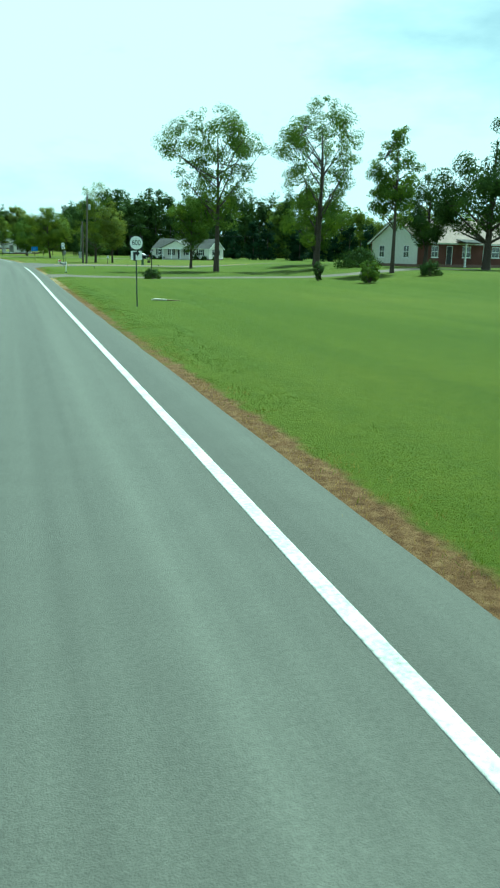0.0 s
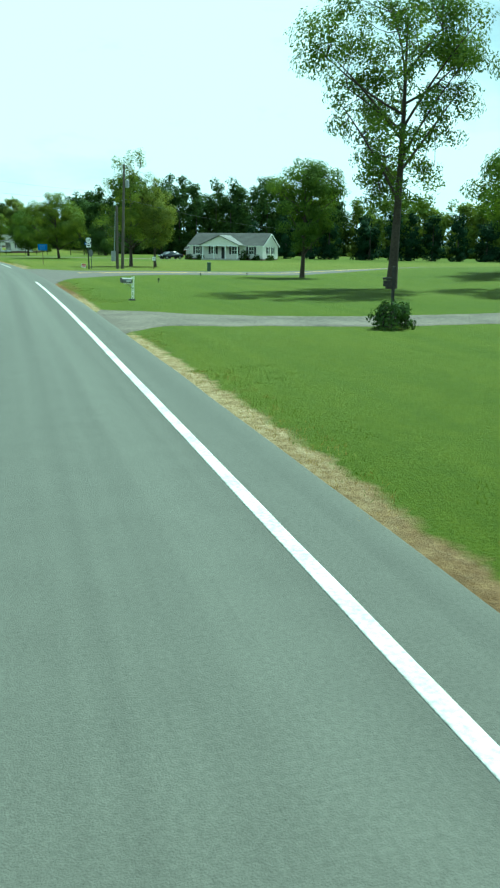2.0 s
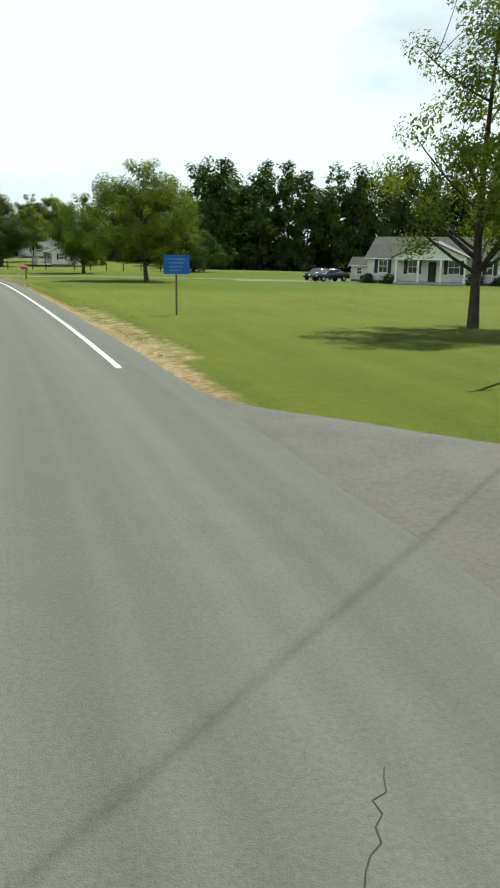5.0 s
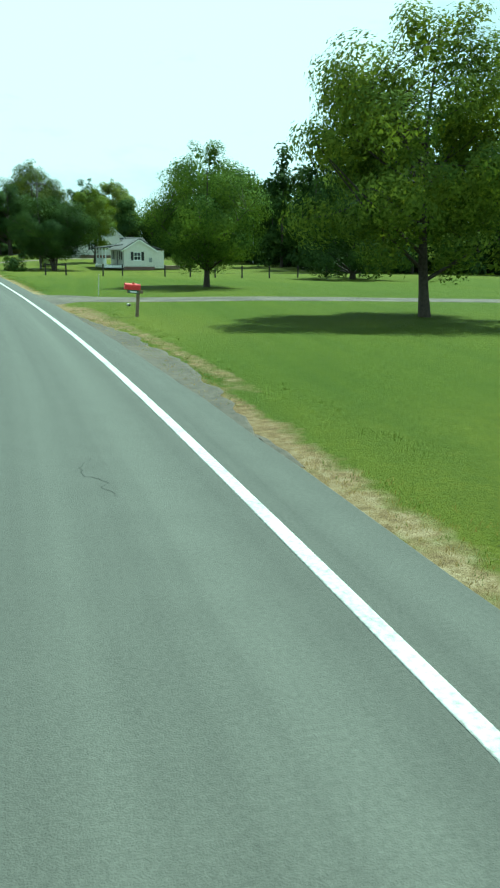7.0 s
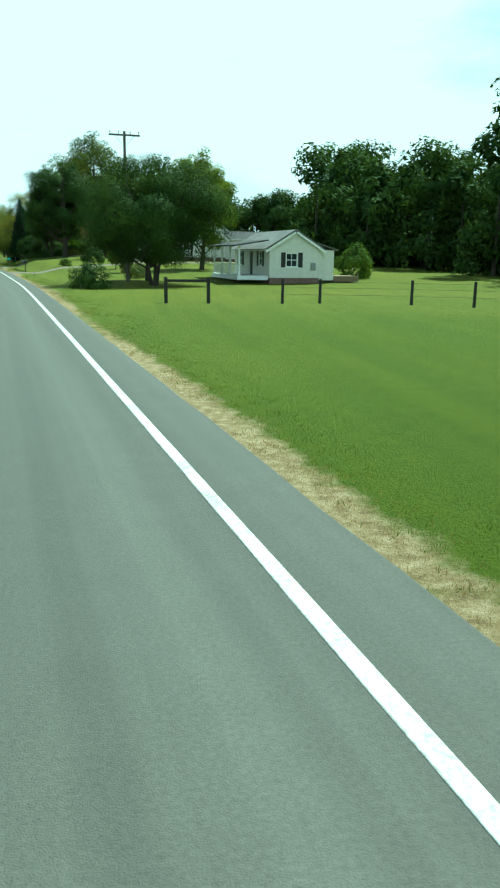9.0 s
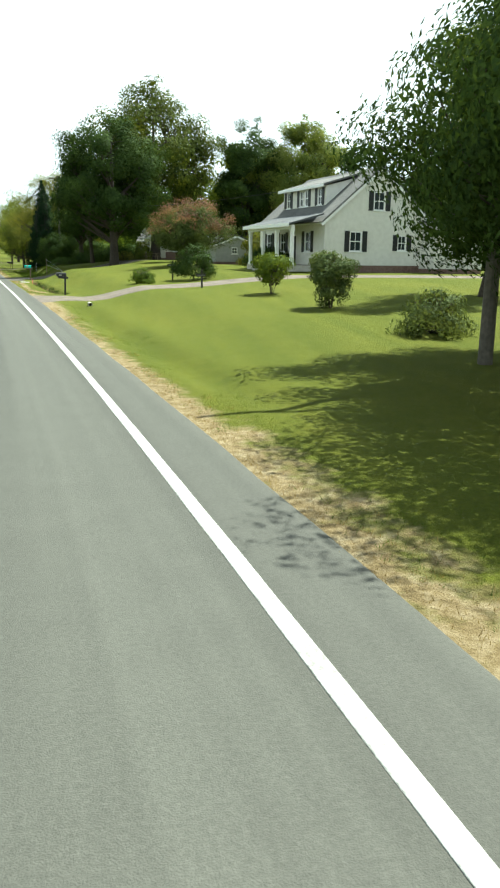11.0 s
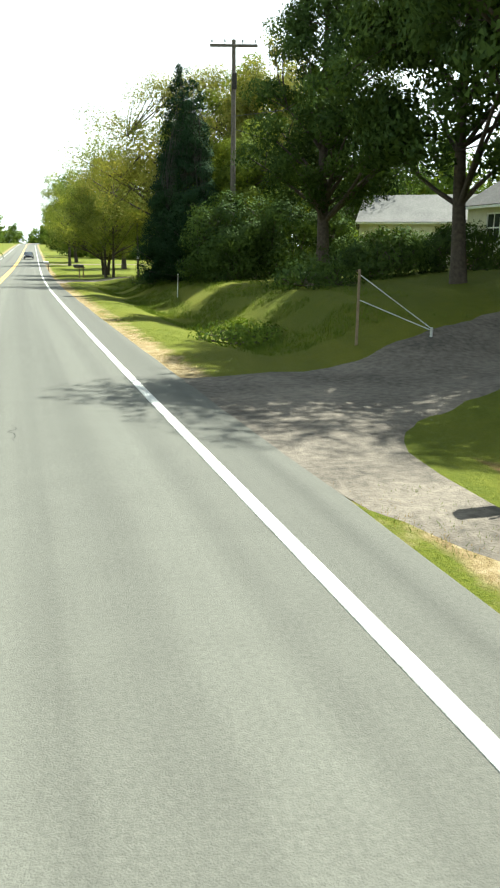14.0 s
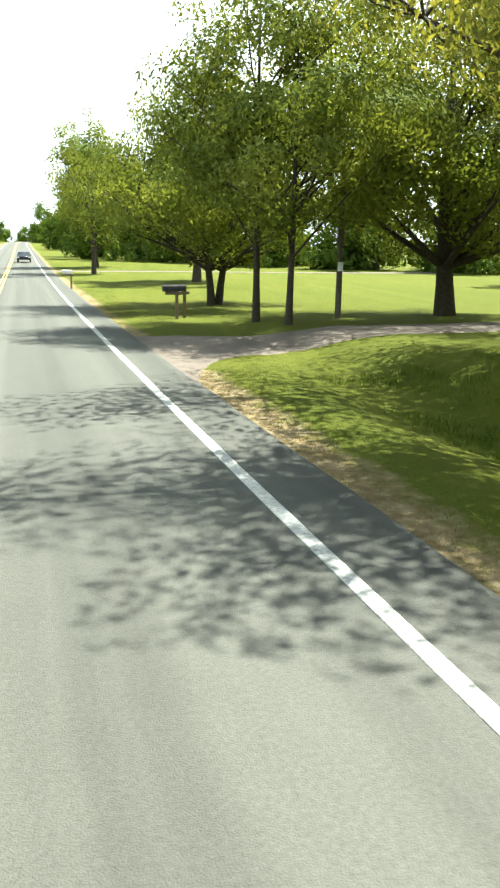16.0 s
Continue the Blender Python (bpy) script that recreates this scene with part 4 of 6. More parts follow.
bush(-30.6, 372.0, "low weeds below a dark cedar", 73, 0.7, 1.5, LEAF_DARK, count=6750, size=0.06, name="weeds")
bush(11.8, 273.8, "round green bush beside a white house", 74, 3.1, 1.7, LEAF_MID, count=7500, size=0.11)
bush(-11.4, 257.0, "small clipped bush under a round tree", 75, 1.7, 1.2, LEAF_DARK, count=6750, size=0.07)


def crape(x, y, seed, h, r, label):
    """A crape myrtle: many bare stems fanning out, green below and pink blossom on top."""
    rng = np.random.default_rng(seed)
    t = tree("crape_myrtle", x, y, label, "tree", "crape myrtles", mat=LEAF_GREY, seed=seed, h=h * 0.93, r=r, base=h * 0.24, trunk=0.085, clumps=170, count=32000, size=0.075, form=ROUND, stems=13, clump_size=r * 0.26, limbs=12)
    cs = crown_points(rng, 90, h, h * 0.55, r * 1.02, DOME, 0.72)
    raw("blossom", *leaves(rng, cs, np.full(90, r * 0.19), 11000, 0.065), LEAF_PINK, t)


bush(-19.2, 359.5, "dark overgrown shrub on a bank", 76, 1.9, 2.2, LEAF_DARK, count=11000, size=0.10, clumps=110)
bush(-16.4, 366.5, "dark overgrown shrub near a cottage", 77, 2.4, 2.4, LEAF_DARK, count=10000, size=0.10, clumps=110)
bush(-21.8, 352.0, "low dark shrub on a shaded bank", 78, 1.6, 1.8, LEAF_DARK, count=7000, size=0.08, clumps=80)
bush(-18.0, 352.6, "low dark shrub on a shaded bank", 79, 1.8, 2.0, LEAF_DARK, count=7000, size=0.08, clumps=80)


crape(-11.5, 321.0, 81, 5.5, 3.0, "wide many-stemmed crape myrtle with pink blossom on a lawn")
crape(-11.8, 332.5, 82, 5.0, 2.6, "many-stemmed crape myrtle with pink blossom beside a house")


# ---- woods: what nobody could count ----
FULL = lambda t: max(0.12, (0.72 + 0.28 * min(1.0, t * 2.5)) * math.sqrt(max(0.0, 1 - t ** 3.2)))


def woods(name, spots, seed, label, mat, h=(14, 20), count=3000, size=0.33, r=(3.6, 5.2), base=0.02, form=FULL):
    rng = np.random.default_rng(seed)
    wood, crown = [], []
    for x, y in spots:
        hh, rr = rng.uniform(*h), rng.uniform(*r)
        z = on(x, y) if abs(x) < 200 else 0.0
        here = np.array([x, y, z])
        cs = crown_points(rng, 34, hh - rr * 0.25, hh * base, rr * 0.85, form, 0.55)
        spread = rr * rng.uniform(0.26, 0.44, 34)
        crown.append(leaves(rng, cs + here, spread, count, size, 0.0, here + np.array([0, 0, hh * 0.45])))
        low = np.stack([rng.normal(0, rr * 0.55, 12), rng.normal(0, rr * 0.55, 12), rng.uniform(0.3, 0.22 * hh, 12)], -1)
        crown.append(leaves(rng, low + here, np.full(12, rr * 0.3), int(count * 0.28), size, 0.0, here))
        crown.append(inner_leaves(rng, cs * np.array([0.68, 0.68, 0.9]) + here, spread, 14, rr * 0.2))
        t = np.linspace(0, 1, 4)
        wood.append(tube(np.stack([x + 0 * t, y + 0 * t, z - 0.2 + t * hh * 0.7], -1), 0.28 * (1 - 0.8 * t), 5))
    ob = raw(name, *gather(crown), mat)
    tagged(ob, label, "woods", kind="stuff")
    tr = raw(name + "_trunks", *gather(wood), BARK)
    tagged(tr, "dark trunks inside the woods", "woods", kind="stuff")
    return ob


def along(line, gap, depth, rows, seed):
    rng = np.random.default_rng(seed)
    p = np.array(line, float)
    s = np.concatenate([[0], np.cumsum(np.hypot(*np.diff(p, axis=0).T))])
    out = []
    for k in range(rows):
        for v in np.arange(rng.uniform(0, gap), s[-1], gap):
            x, y = np.interp(v, s, p[:, 0]), np.interp(v, s, p[:, 1])
            out.append((x + rng.normal(0, gap * 0.25), y + depth * k + rng.normal(0, 1.2)))
    return out


woods("woods", along([(22, 322), (38, 340), (66, 342)], 5.0, 8, 2, 17), 116, "dense green woods behind a fenced field", LEAF_DARK, (17, 22), 3000, 0.34)
woods("woods", along([(29, 262), (60, 262), (95, 250)], 5.2, 8, 3, 1), 100, "dense mixed green woods behind the lawns", LEAF_DARK, (18, 23.5), 2900, 0.36)
woods("woods", along([(86, 250), (130, 225), (175, 190)], 5.4, 8, 2, 2), 101, "sunlit yellow-green woods behind the lawns", LEAF_OLIVE, (14, 18), 2000, 0.42)
woods("tree_row", along([(54, 203), (66, 194), (80, 186), (100, 176), (130, 166)], 4.4, 5, 1, 3), 102, "row of dark low-branched evergreens at a field edge", LEAF_CEDAR, (8, 10.5), 2400, 0.25, (2.2, 2.9), 0.04)
woods("woods", along([(17, 299), (30, 290), (48, 276)], 5.0, 7, 3, 4), 103, "dark green woods behind a small white house", LEAF_DARK, (12, 17), 2600, 0.32)
woods("woods", along([(4, 327), (11, 328), (24, 318)], 4.6, 5, 2, 16), 115, "dark green trees behind a white house", LEAF_DARK, (10, 12.5), 6000, 0.19, (3.0, 3.8))
woods("woods", along([(20, 346), (40, 332)], 5.5, 8, 2, 15), 114, "low green woods behind a white house", LEAF_MID, (9, 12), 4200, 0.24)
woods("woods", along([(-6, 362), (2, 360), (10, 357)], 5.0, 8, 2, 6), 105, "yellow-green trees behind a white house", LEAF_OLIVE, (15, 18), 6500, 0.24)
woods("woods", along([(-8, 420), (5, 405), (20, 395)], 6.5, 9, 2, 7), 106, "green woods behind a bright lawn", LEAF_MID, (13, 18))
woods("woods", along([(-48, 500), (-36, 490), (-20, 470), (0, 455)], 7.0, 10, 2, 8), 107, "green woods at the far end of the lawns", LEAF_MID, (11, 16))
woods("woods", along([(-160, 720), (-114, 735)], 8.0, 10, 2, 21), 120, "far woods closing the end of the road", LEAF_MID, (15, 20), 1300, 0.55, (4.5, 6.5))
woods("woods", along([(-178, 1015), (-95, 1015)], 9.0, 11, 2, 23), 122, "far woods closing the end of the road", LEAF_MID, (15, 20), 1000, 0.7, (5.0, 7.0))
woods("woods", along([(-84, 700), (-54, 690), (-10, 660)], 8.0, 10, 2, 22), 121, "far woods closing the end of the road", LEAF_MID, (15, 20), 1300, 0.55, (4.5, 6.5))
woods("woods", along([(-60, 560), (-52, 575), (-40, 580)], 7.0, 10, 2, 9), 108, "far trees beside the straight road", LEAF_MID, (10, 14), 2200, 0.4)
woods("woods", along([(-34, 250), (-40, 300), (-52, 360), (-60, 420), (-68, 470), (-80, 540)], 9.0, 0, 1, 10), 109, "trees along the far side of the road", LEAF_MID, (10, 15), 1800, 0.36)


# ---- houses ----
def wall_mesh(length, height, thick, holes, gable=0.0):
    """A wall along x from 0 to length, thick along +y, with openings (x0, z0, x1, z1) right through it; gable: rise of a pointed top."""
    bm = fresh()
    top = [h for h in holes if h[1] > height]
    holes = [h for h in holes if h[1] <= height]
    xs = sorted({0.0, length, *[v for h in holes for v in (h[0], h[2])]})
    zs = sorted({0.0, height, *[v for h in holes for v in (h[1], h[3])]})
    for a, b in zip(xs, xs[1:]):
        for c, d in zip(zs, zs[1:]):
            mx, mz = (a + b) / 2, (c + d) / 2
            if not any(h[0] < mx < h[2] and h[1] < mz < h[3] for h in holes):
                box(bm, a, 0, c, b, thick, d)
    bmesh.ops.remove_doubles(bm, verts=bm.verts, dist=1e-4)
    if gable:
        if not top:
            prism(bm, [(0, height), (length, height), (length / 2, height + gable)], 0, thick)
        else:
            x0, z0, x1, z1 = top[0]
            g = lambda x: height + gable * (1 - abs(2 * x / length - 1))
            prism(bm, [(0, height), (x0, height), (x0, g(x0))], 0, thick)
            prism(bm, [(x1, height), (length, height), (x1, g(x1))], 0, thick)
            if z0 > height:
                prism(bm, [(x0, height), (x1, height), (x1, z0), (x0, z0)], 0, thick)
            prism(bm, [(x0, z1), (x1, z1), (x1, g(x1)), (length / 2, height + gable), (x0, g(x0))], 0, thick)
    return bm


def put(ob, m):
    ob.matrix_local = m
    return ob


def window(house, m, x0, z0, x1, z1, shutters=True, curtain=True):
    """A sash window set in an opening of a wall whose outer face is y = 0 under m."""
    bm = fresh()
    w = 0.07
    box(bm, x0, 0.02, z0, x0 + w, 0.12, z1), box(bm, x1 - w, 0.02, z0, x1, 0.12, z1)
    box(bm, x0 + w, 0.02, z1 - w, x1 - w, 0.12, z1), box(bm, x0 + w, 0.02, z0, x1 - w, 0.12, z0 + w)
    box(bm, x0 + w, 0.04, (z0 + z1) / 2 - 0.03, x1 - w, 0.11, (z0 + z1) / 2 + 0.03)
    box(bm, (x0 + x1) / 2 - 0.015, 0.05, z0 + w, (x0 + x1) / 2 + 0.015, 0.10, z1 - w)
    fr = put(part("window", bm, TRIM, house, "white sash window frame"), m)
    part("pane", box(fresh(), x0 + w, 0.075, z0 + w, x1 - w, 0.085, z1 - w), PANE, fr, "dark reflecting glass")
    part("sill", box(fresh(), x0 - 0.08, -0.06, z0 - 0.07, x1 + 0.08, 0.03, z0 - 0.002, 0.01), TRIM, fr)
    if curtain:
        bm = fresh()
        for k in range(6):
            a = x0 + w + 0.02 + (x1 - x0 - 2 * w) * 0.16 * k
            box(bm, a, 0.13 + 0.02 * (k % 2), z0 + w, a + (x1 - x0) * 0.10, 0.15 + 0.02 * (k % 2), z1 - w)
        part("curtain", bm, CURTAIN, fr, "pale hanging curtain")
    if shutters:
        for a, b in ((x0 - 0.42, x0 - 0.04), (x1 + 0.04, x1 + 0.42)):
            bm = fresh()
            box(bm, a, -0.045, z0 - 0.03, b, -0.004, z1 + 0.03, 0.006)
            for k in range(9):
                zz = z0 + 0.08 + (z1 - z0 - 0.16) * k / 8
                box(bm, a + 0.05, -0.06, zz - 0.03, b - 0.05, -0.042, zz + 0.03)
            put(part("shutter", bm, SHUTTER, house, "black louvred shutter"), m)


def door(house, m, x0, z0, x1, z1, mat):
    bm = fresh()
    box(bm, x0 + 0.05, 0.06, z0, x1 - 0.05, 0.11, z1 - 0.05)
    for a, b in ((0.12, 0.45), (0.52, 0.9)):
        h = z1 - z0
        box(bm, x0 + 0.15, 0.045, z0 + h * a, (x0 + x1) / 2 - 0.06, 0.062, z0 + h * b, 0.01)
        box(bm, (x0 + x1) / 2 + 0.06, 0.045, z0 + h * a, x1 - 0.15, 0.062, z0 + h * b, 0.01)
    d = put(part("door", bm, mat, house), m)
    part("handle", rod(fresh(), (x1 - 0.14, 0.06, z0 + 1.0), (x1 - 0.14, 0.0, z0 + 1.0), 0.025, 0.03), STEEL, d, "small metal knob")
    bm = fresh()
    box(bm, x0, 0.0, z0, x0 + 0.05, 0.12, z1), box(bm, x1 - 0.05, 0.0, z0, x1, 0.12, z1), box(bm, x0 + 0.05, 0.0, z1 - 0.05, x1 - 0.05, 0.12, z1)
    part("door_frame", bm, TRIM, d)


def roof_slab(y0, z0, y1, z1, x0, x1, thick=0.16):
    """One slope of a roof between an eave and a ridge line along x."""
    bm = fresh()
    d = Vector((0, y1 - y0, z1 - z0)).normalized()
    up = Vector((0, -d.z, d.y)) * (1 if d.y > 0 else -1)
    pts = [(y0, z0), (y1, z1), (y1 + up.y * thick, z1 + up.z * thick), (y0 + up.y * thick, z0 + up.z * thick)]
    a = [bm.verts.new((x0, y, z)) for y, z in pts]
    b = [bm.verts.new((x1, y, z)) for y, z in pts]
    bm.faces.new(a), bm.faces.new(b[::-1])
    for i in range(4):
        j = (i + 1) % 4
        bm.faces.new((a[j], a[i], b[i], b[j]))
    bmesh.ops.recalc_face_normals(bm, faces=bm.faces)
    return bm


def gable_house(m, label, L, D, wall_h, rise, wall_mat, roof_mat, front=(), back=(), left=(), right=(), over=0.35, base=0.35, name="house", lower=None):
    """A house with its ridge along x: front wall at y = 0 looking to -y, gables at x = 0 (left) and x = L (right).
    Openings: (kind, x0, z0, x1, z1), counted along each wall as seen from outside."""
    h = thing(name, m, label, "house")
    t = 0.18
    part("foundation", box(fresh(), 0.03, 0.03, -0.8, L - 0.03, D - 0.03, base), FOUNDATION, h, "dark block foundation")
    frames = {
        "front": (Matrix.Translation((0, 0, base)), L, 0.0, front),
        "back": (Matrix.Translation((L, D, base)) @ Matrix.Rotation(math.pi, 4, "Z"), L, 0.0, back),
        "left": (Matrix.Translation((0, D - t, base)) @ Matrix.Rotation(-math.pi / 2, 4, "Z"), D - 2 * t, rise, left),
        "right": (Matrix.Translation((L, t, base)) @ Matrix.Rotation(math.pi / 2, 4, "Z"), D - 2 * t, rise, right),
    }
    for side, (fm, length, gable, holes) in frames.items():
        put(part("wall", wall_mesh(length, wall_h, t, [o[1:5] for o in holes], gable * (D - 2 * t) / D if gable else 0.0), lower if (lower and not gable) else wall_mat, h), fm)
        for kind, *o in holes:
            if kind in ("window", "bare"):
                window(h, fm, *o, shutters=kind == "window")
            elif kind == "door":
                door(h, fm, *o, SHUTTER)
    put(part("upper_floor", box(fresh(), 0.2, 0.2, 0, L - 0.2, D - 0.2, 0.12), TRIM, h), Matrix.Translation((0, 0, base + wall_h - 0.13)))
    slope = rise / (D / 2)
    e = base + wall_h - over * slope + 0.02
    for k, (y0, y1) in enumerate(((-over, D / 2), (D + over, D / 2))):
        ro = part("roof", roof_slab(y0, e, y1, base + wall_h + rise + 0.02, -over * 0.7, L + over * 0.7), roof_mat, h)
        fy = -over if k == 0 else D + over
        s = 1 if k == 0 else -1
        part("gutter", box(fresh(), -over * 0.7, fy - 0.06 * s, e - 0.02, L + over * 0.7, fy + 0.02 * s, e + 0.14, 0.02), TRIM, ro, "white eaves gutter")
    for x in (-over * 0.7 - 0.02, L + over * 0.7 - 0.01):
        for y0, y1 in ((-over, D / 2), (D + over, D / 2)):
            part("bargeboard", roof_slab(y0, e - 0.16, y1, base + wall_h + rise - 0.14, x, x + 0.03, 0.17), TRIM, h)
    return h


def column(parent, x, y, z0, z1, r=0.09):
    bm = fresh()
    box(bm, x - r, y - r, z0, x + r, y + r, z1, 0.012)
    box(bm, x - r * 1.4, y - r * 1.4, z0, x + r * 1.4, y + r * 1.4, z0 + 0.15, 0.01)
    box(bm, x - r * 1.35, y - r * 1.35, z1 - 0.13, x + r * 1.35, y + r * 1.35, z1, 0.01)
    return part("porch_column", bm, TRIM, parent)


# the white ranch house with a gabled porch
hx, hy = 33.8, 188.4
ranch = gable_house(pose(hx, hy, on(hx, hy), 0, 0, -39.5), "white ranch house with black shutters and a gabled porch", 14.8, 8.0, 2.4, 2.1, SIDING, ROOF_GREY,
                    front=[("window", 1.2, 0.8, 2.2, 2.2), ("window", 4.4, 0.8, 5.4, 2.2), ("door", 6.5, 0.0, 7.45, 2.1), ("window", 8.6, 0.8, 9.8, 2.2), ("window", 12.0, 0.8, 13.1, 2.2)],
                    right=[("window", 2.1, 0.9, 2.9, 2.1), ("window", 4.6, 0.9, 5.4, 2.1)], left=[("window", 3.0, 0.9, 3.9, 2.1)], base=0.3)
part("porch_floor", box(fresh(), 3.4, -2.1, -0.1, 10.8, -0.02, 0.28), STONE, ranch, "pale porch slab")
for cx in (3.6, 5.9, 8.2, 10.6):
    column(ranch, cx, -1.9, 0.28, 2.5)
part("porch_beam", box(fresh(), 3.4, -2.05, 2.5, 10.8, -1.8, 2.74), TRIM, ranch)
part("porch_gable", prism(fresh(), [(3.3, 2.74), (10.9, 2.74), (7.1, 4.3)], -2.02, -1.90), SIDING, ranch, "pale porch gable")
for s in (-1, 1):
    bm = fresh()
    a = [bm.verts.new(p) for p in ((7.1 + s * 4.1, -2.3, 2.62), (7.1, -2.3, 4.38), (7.1, 3.2, 4.38), (7.1 + s * 4.1, -0.1, 2.62))]
    f = bm.faces.new(a)
    ext = bmesh.ops.extrude_face_region(bm, geom=[f])
    bmesh.ops.translate(bm, verts=[v for v in ext["geom"] if isinstance(v, bmesh.types.BMVert)], vec=(0, 0, 0.12))
    bmesh.ops.recalc_face_normals(bm, faces=bm.faces)
    part("porch_roof", bm, ROOF_MID, ranch, "weathered grey porch roof")
wing = gable_house(pose(hx + 0.7, hy + 6.2, on(hx, hy), 0, 0, -39.5), "small white outbuilding beside a ranch house", 2.0, 2.6, 1.7, 0.7, SIDING, ROOF_GREY, front=[("bare", 0.65, 0.6, 1.3, 1.4)], name="outbuilding", base=0.2)
for k, (lx, ly, r) in enumerate(((2.6, -0.9, 0.8), (11.6, -0.9, 0.9), (13.9, -0.8, 0.7), (15.7, 1.6, 0.8), (0.3, -0.8, 0.7))):
    w3 = ranch.matrix_world @ Vector((lx, ly, 0))
    bush(w3.x, w3.y, "low dark foundation bush beside a white house", 90 + k, 1.0 if k != 1 else 2.0, r, LEAF_DARK, count=1800, size=0.09, group="foundation bushes")

# the brick house with a pale gable
bx_, by_ = 45.0, 80.5
brick = gable_house(pose(bx_, by_, on(bx_, by_), 0, 0, 14), "brick house with a pale gable and a tan roof lightened for sun glare", 17.0, 8.4, 2.5, 2.6, SIDING, ROOF_TAN, lower=BRICK,
                    left=[("bare", 1.3, 0.7, 2.3, 2.1), ("bare", 5.6, 0.7, 6.6, 2.1), ("bare", 3.65, 3.1, 4.25, 3.8)],
                    front=[("bare", 2.0, 0.8, 3.1, 2.1), ("door", 4.4, 0, 5.35, 2.1), ("bare", 7.0, 0.8, 8.4, 2.1), ("bare", 12.0, 0.8, 13.4, 2.1)], base=0.3)
part("chimney", box(fresh(), 8.2, 4.6, 4.6, 9.1, 5.4, 6.9, 0.03), BRICK, brick, "square brick chimney")
for cx in (6.2, 9.2):
    column(brick, cx, -1.3, 0.0, 2.7, 0.08)
part("porch_roof", roof_slab(-1.6, 2.75, -0.02, 3.1, 5.8, 9.6, 0.1), ROOF_GREY, brick)

# the small white house beyond the field, gable to the road's length
small = gable_house(pose(0.95, 275.5, on(3, 270), 0, 0, -82), "small white house with a side porch behind a field fence", 9.8, 4.3, 2.3, 1.3, SIDING, ROOF_MID,
                    right=[("window", 1.2, 0.85, 2.2, 1.95)], front=[("door", 4.5, 0, 5.45, 2.1), ("window", 7.0, 0.9, 8.0, 2.1), ("window", 1.4, 0.9, 2.4, 2.1)], base=0.3)
part("porch_floor", box(fresh(), 1.5, -2.6, 0.12, 9.6, -0.02, 0.46), TRIM, small, "white painted porch deck")
for cx in (1.8, 4.3, 6.8, 9.4):
    column(small, cx, -2.4, 0.46, 2.75, 0.07)
part("porch_roof", roof_slab(-2.85, 2.72, -0.1, 3.15, 1.3, 9.85, 0.1), ROOF_GREY, small)
bm = fresh()
for k in range(30):
    box(bm, 1.9 + k * 0.25, -2.42, 0.55, 1.94 + k * 0.25, -2.38, 1.3)
box(bm, 1.8, -2.44, 1.3, 9.4, -2.36, 1.37)
part("railing", bm, TRIM, small, "white picket railing")
part("lean_to", box(fresh(), 6.0, 4.32, 0.1, 9.4, 5.7, 2.5), SIDING, small, "white lean-to at the back")
part("lean_to_roof", roof_slab(6.0, 2.45, 4.1, 3.0, 5.8, 9.6, 0.1), ROOF_MID, small)
part("step_deck", box(fresh(), 7.0, 5.75, 0.0, 9.4, 8.0, 0.45), POST_WOOD, small, "wooden deck")
part("meter_box", box(fresh(), 9.82, 3.5, 0.9, 9.95, 3.9, 1.5, 0.02), GREY_BOX, small)

# the white house with a row of dormer windows
cape_z = on(-3.5, 306.0)
cape = gable_house(pose(-6.05, 316.2, cape_z, 0, 0, -76.5), "white house with a long shed dormer and front porch", 11.4, 8.6, 2.95, 3.6, SIDING, ROOF_MID,
                   right=[("window", 1.8, 0.95, 2.75, 2.3), ("window", 5.7, 1.05, 6.4, 2.1), ("window", 3.6, 3.75, 4.5, 5.0)],
                   front=[("window", 1.4, 0.9, 2.4, 2.3), ("window", 4.0, 0.9, 5.0, 2.3), ("door", 6.0, 0, 6.95, 2.1), ("window", 8.3, 0.9, 9.3, 2.3)], base=0.5, over=0.25)
dm = Matrix.Translation((2.0, 1.15, 4.45))
put(part("dormer_wall", wall_mesh(7.2, 1.55, 0.15, [(0.6, 0.25, 1.3, 1.4), (2.9, 0.25, 3.55, 1.4), (3.75, 0.25, 4.4, 1.4), (5.9, 0.25, 6.6, 1.4)]), SIDING, cape, "white dormer front"), dm)
for a, b in ((0.6, 1.3), (2.9, 3.55), (3.75, 4.4), (5.9, 6.6)):
    window(cape, dm, a, 0.25, b, 1.4, shutters=False)
for a, b in ((0.22, 0.56), (1.34, 1.68), (2.52, 2.86), (4.44, 4.78), (5.52, 5.86), (6.64, 6.98)):
    put(part("shutter", box(fresh(), a, -0.045, 0.22, b, -0.004, 1.43, 0.006), SHUTTER, cape, "black louvred shutter"), dm)
for x in (2.0, 9.05):
    bm = fresh()
    a = [bm.verts.new(p) for p in ((x, 1.3, 4.42), (x, 1.3, 6.0), (x, 4.0, 6.7))]
    b = [bm.verts.new((v.co.x + 0.15, v.co.y, v.co.z)) for v in a]
    bm.faces.new(a), bm.faces.new(b[::-1])
    for i in range(3):
        bm.faces.new((a[(i + 1) % 3], a[i], b[i], b[(i + 1) % 3]))
    bmesh.ops.recalc_face_normals(bm, faces=bm.faces)
    part("dormer_cheek", bm, SIDING, cape)
part("dormer_roof", roof_slab(0.8, 5.95, 4.35, 7.0, 1.75, 9.45, 0.12), ROOF_MID, cape)
part("dormer_fascia", box(fresh(), 1.75, 0.74, 5.86, 9.45, 0.80, 6.06), TRIM, cape)
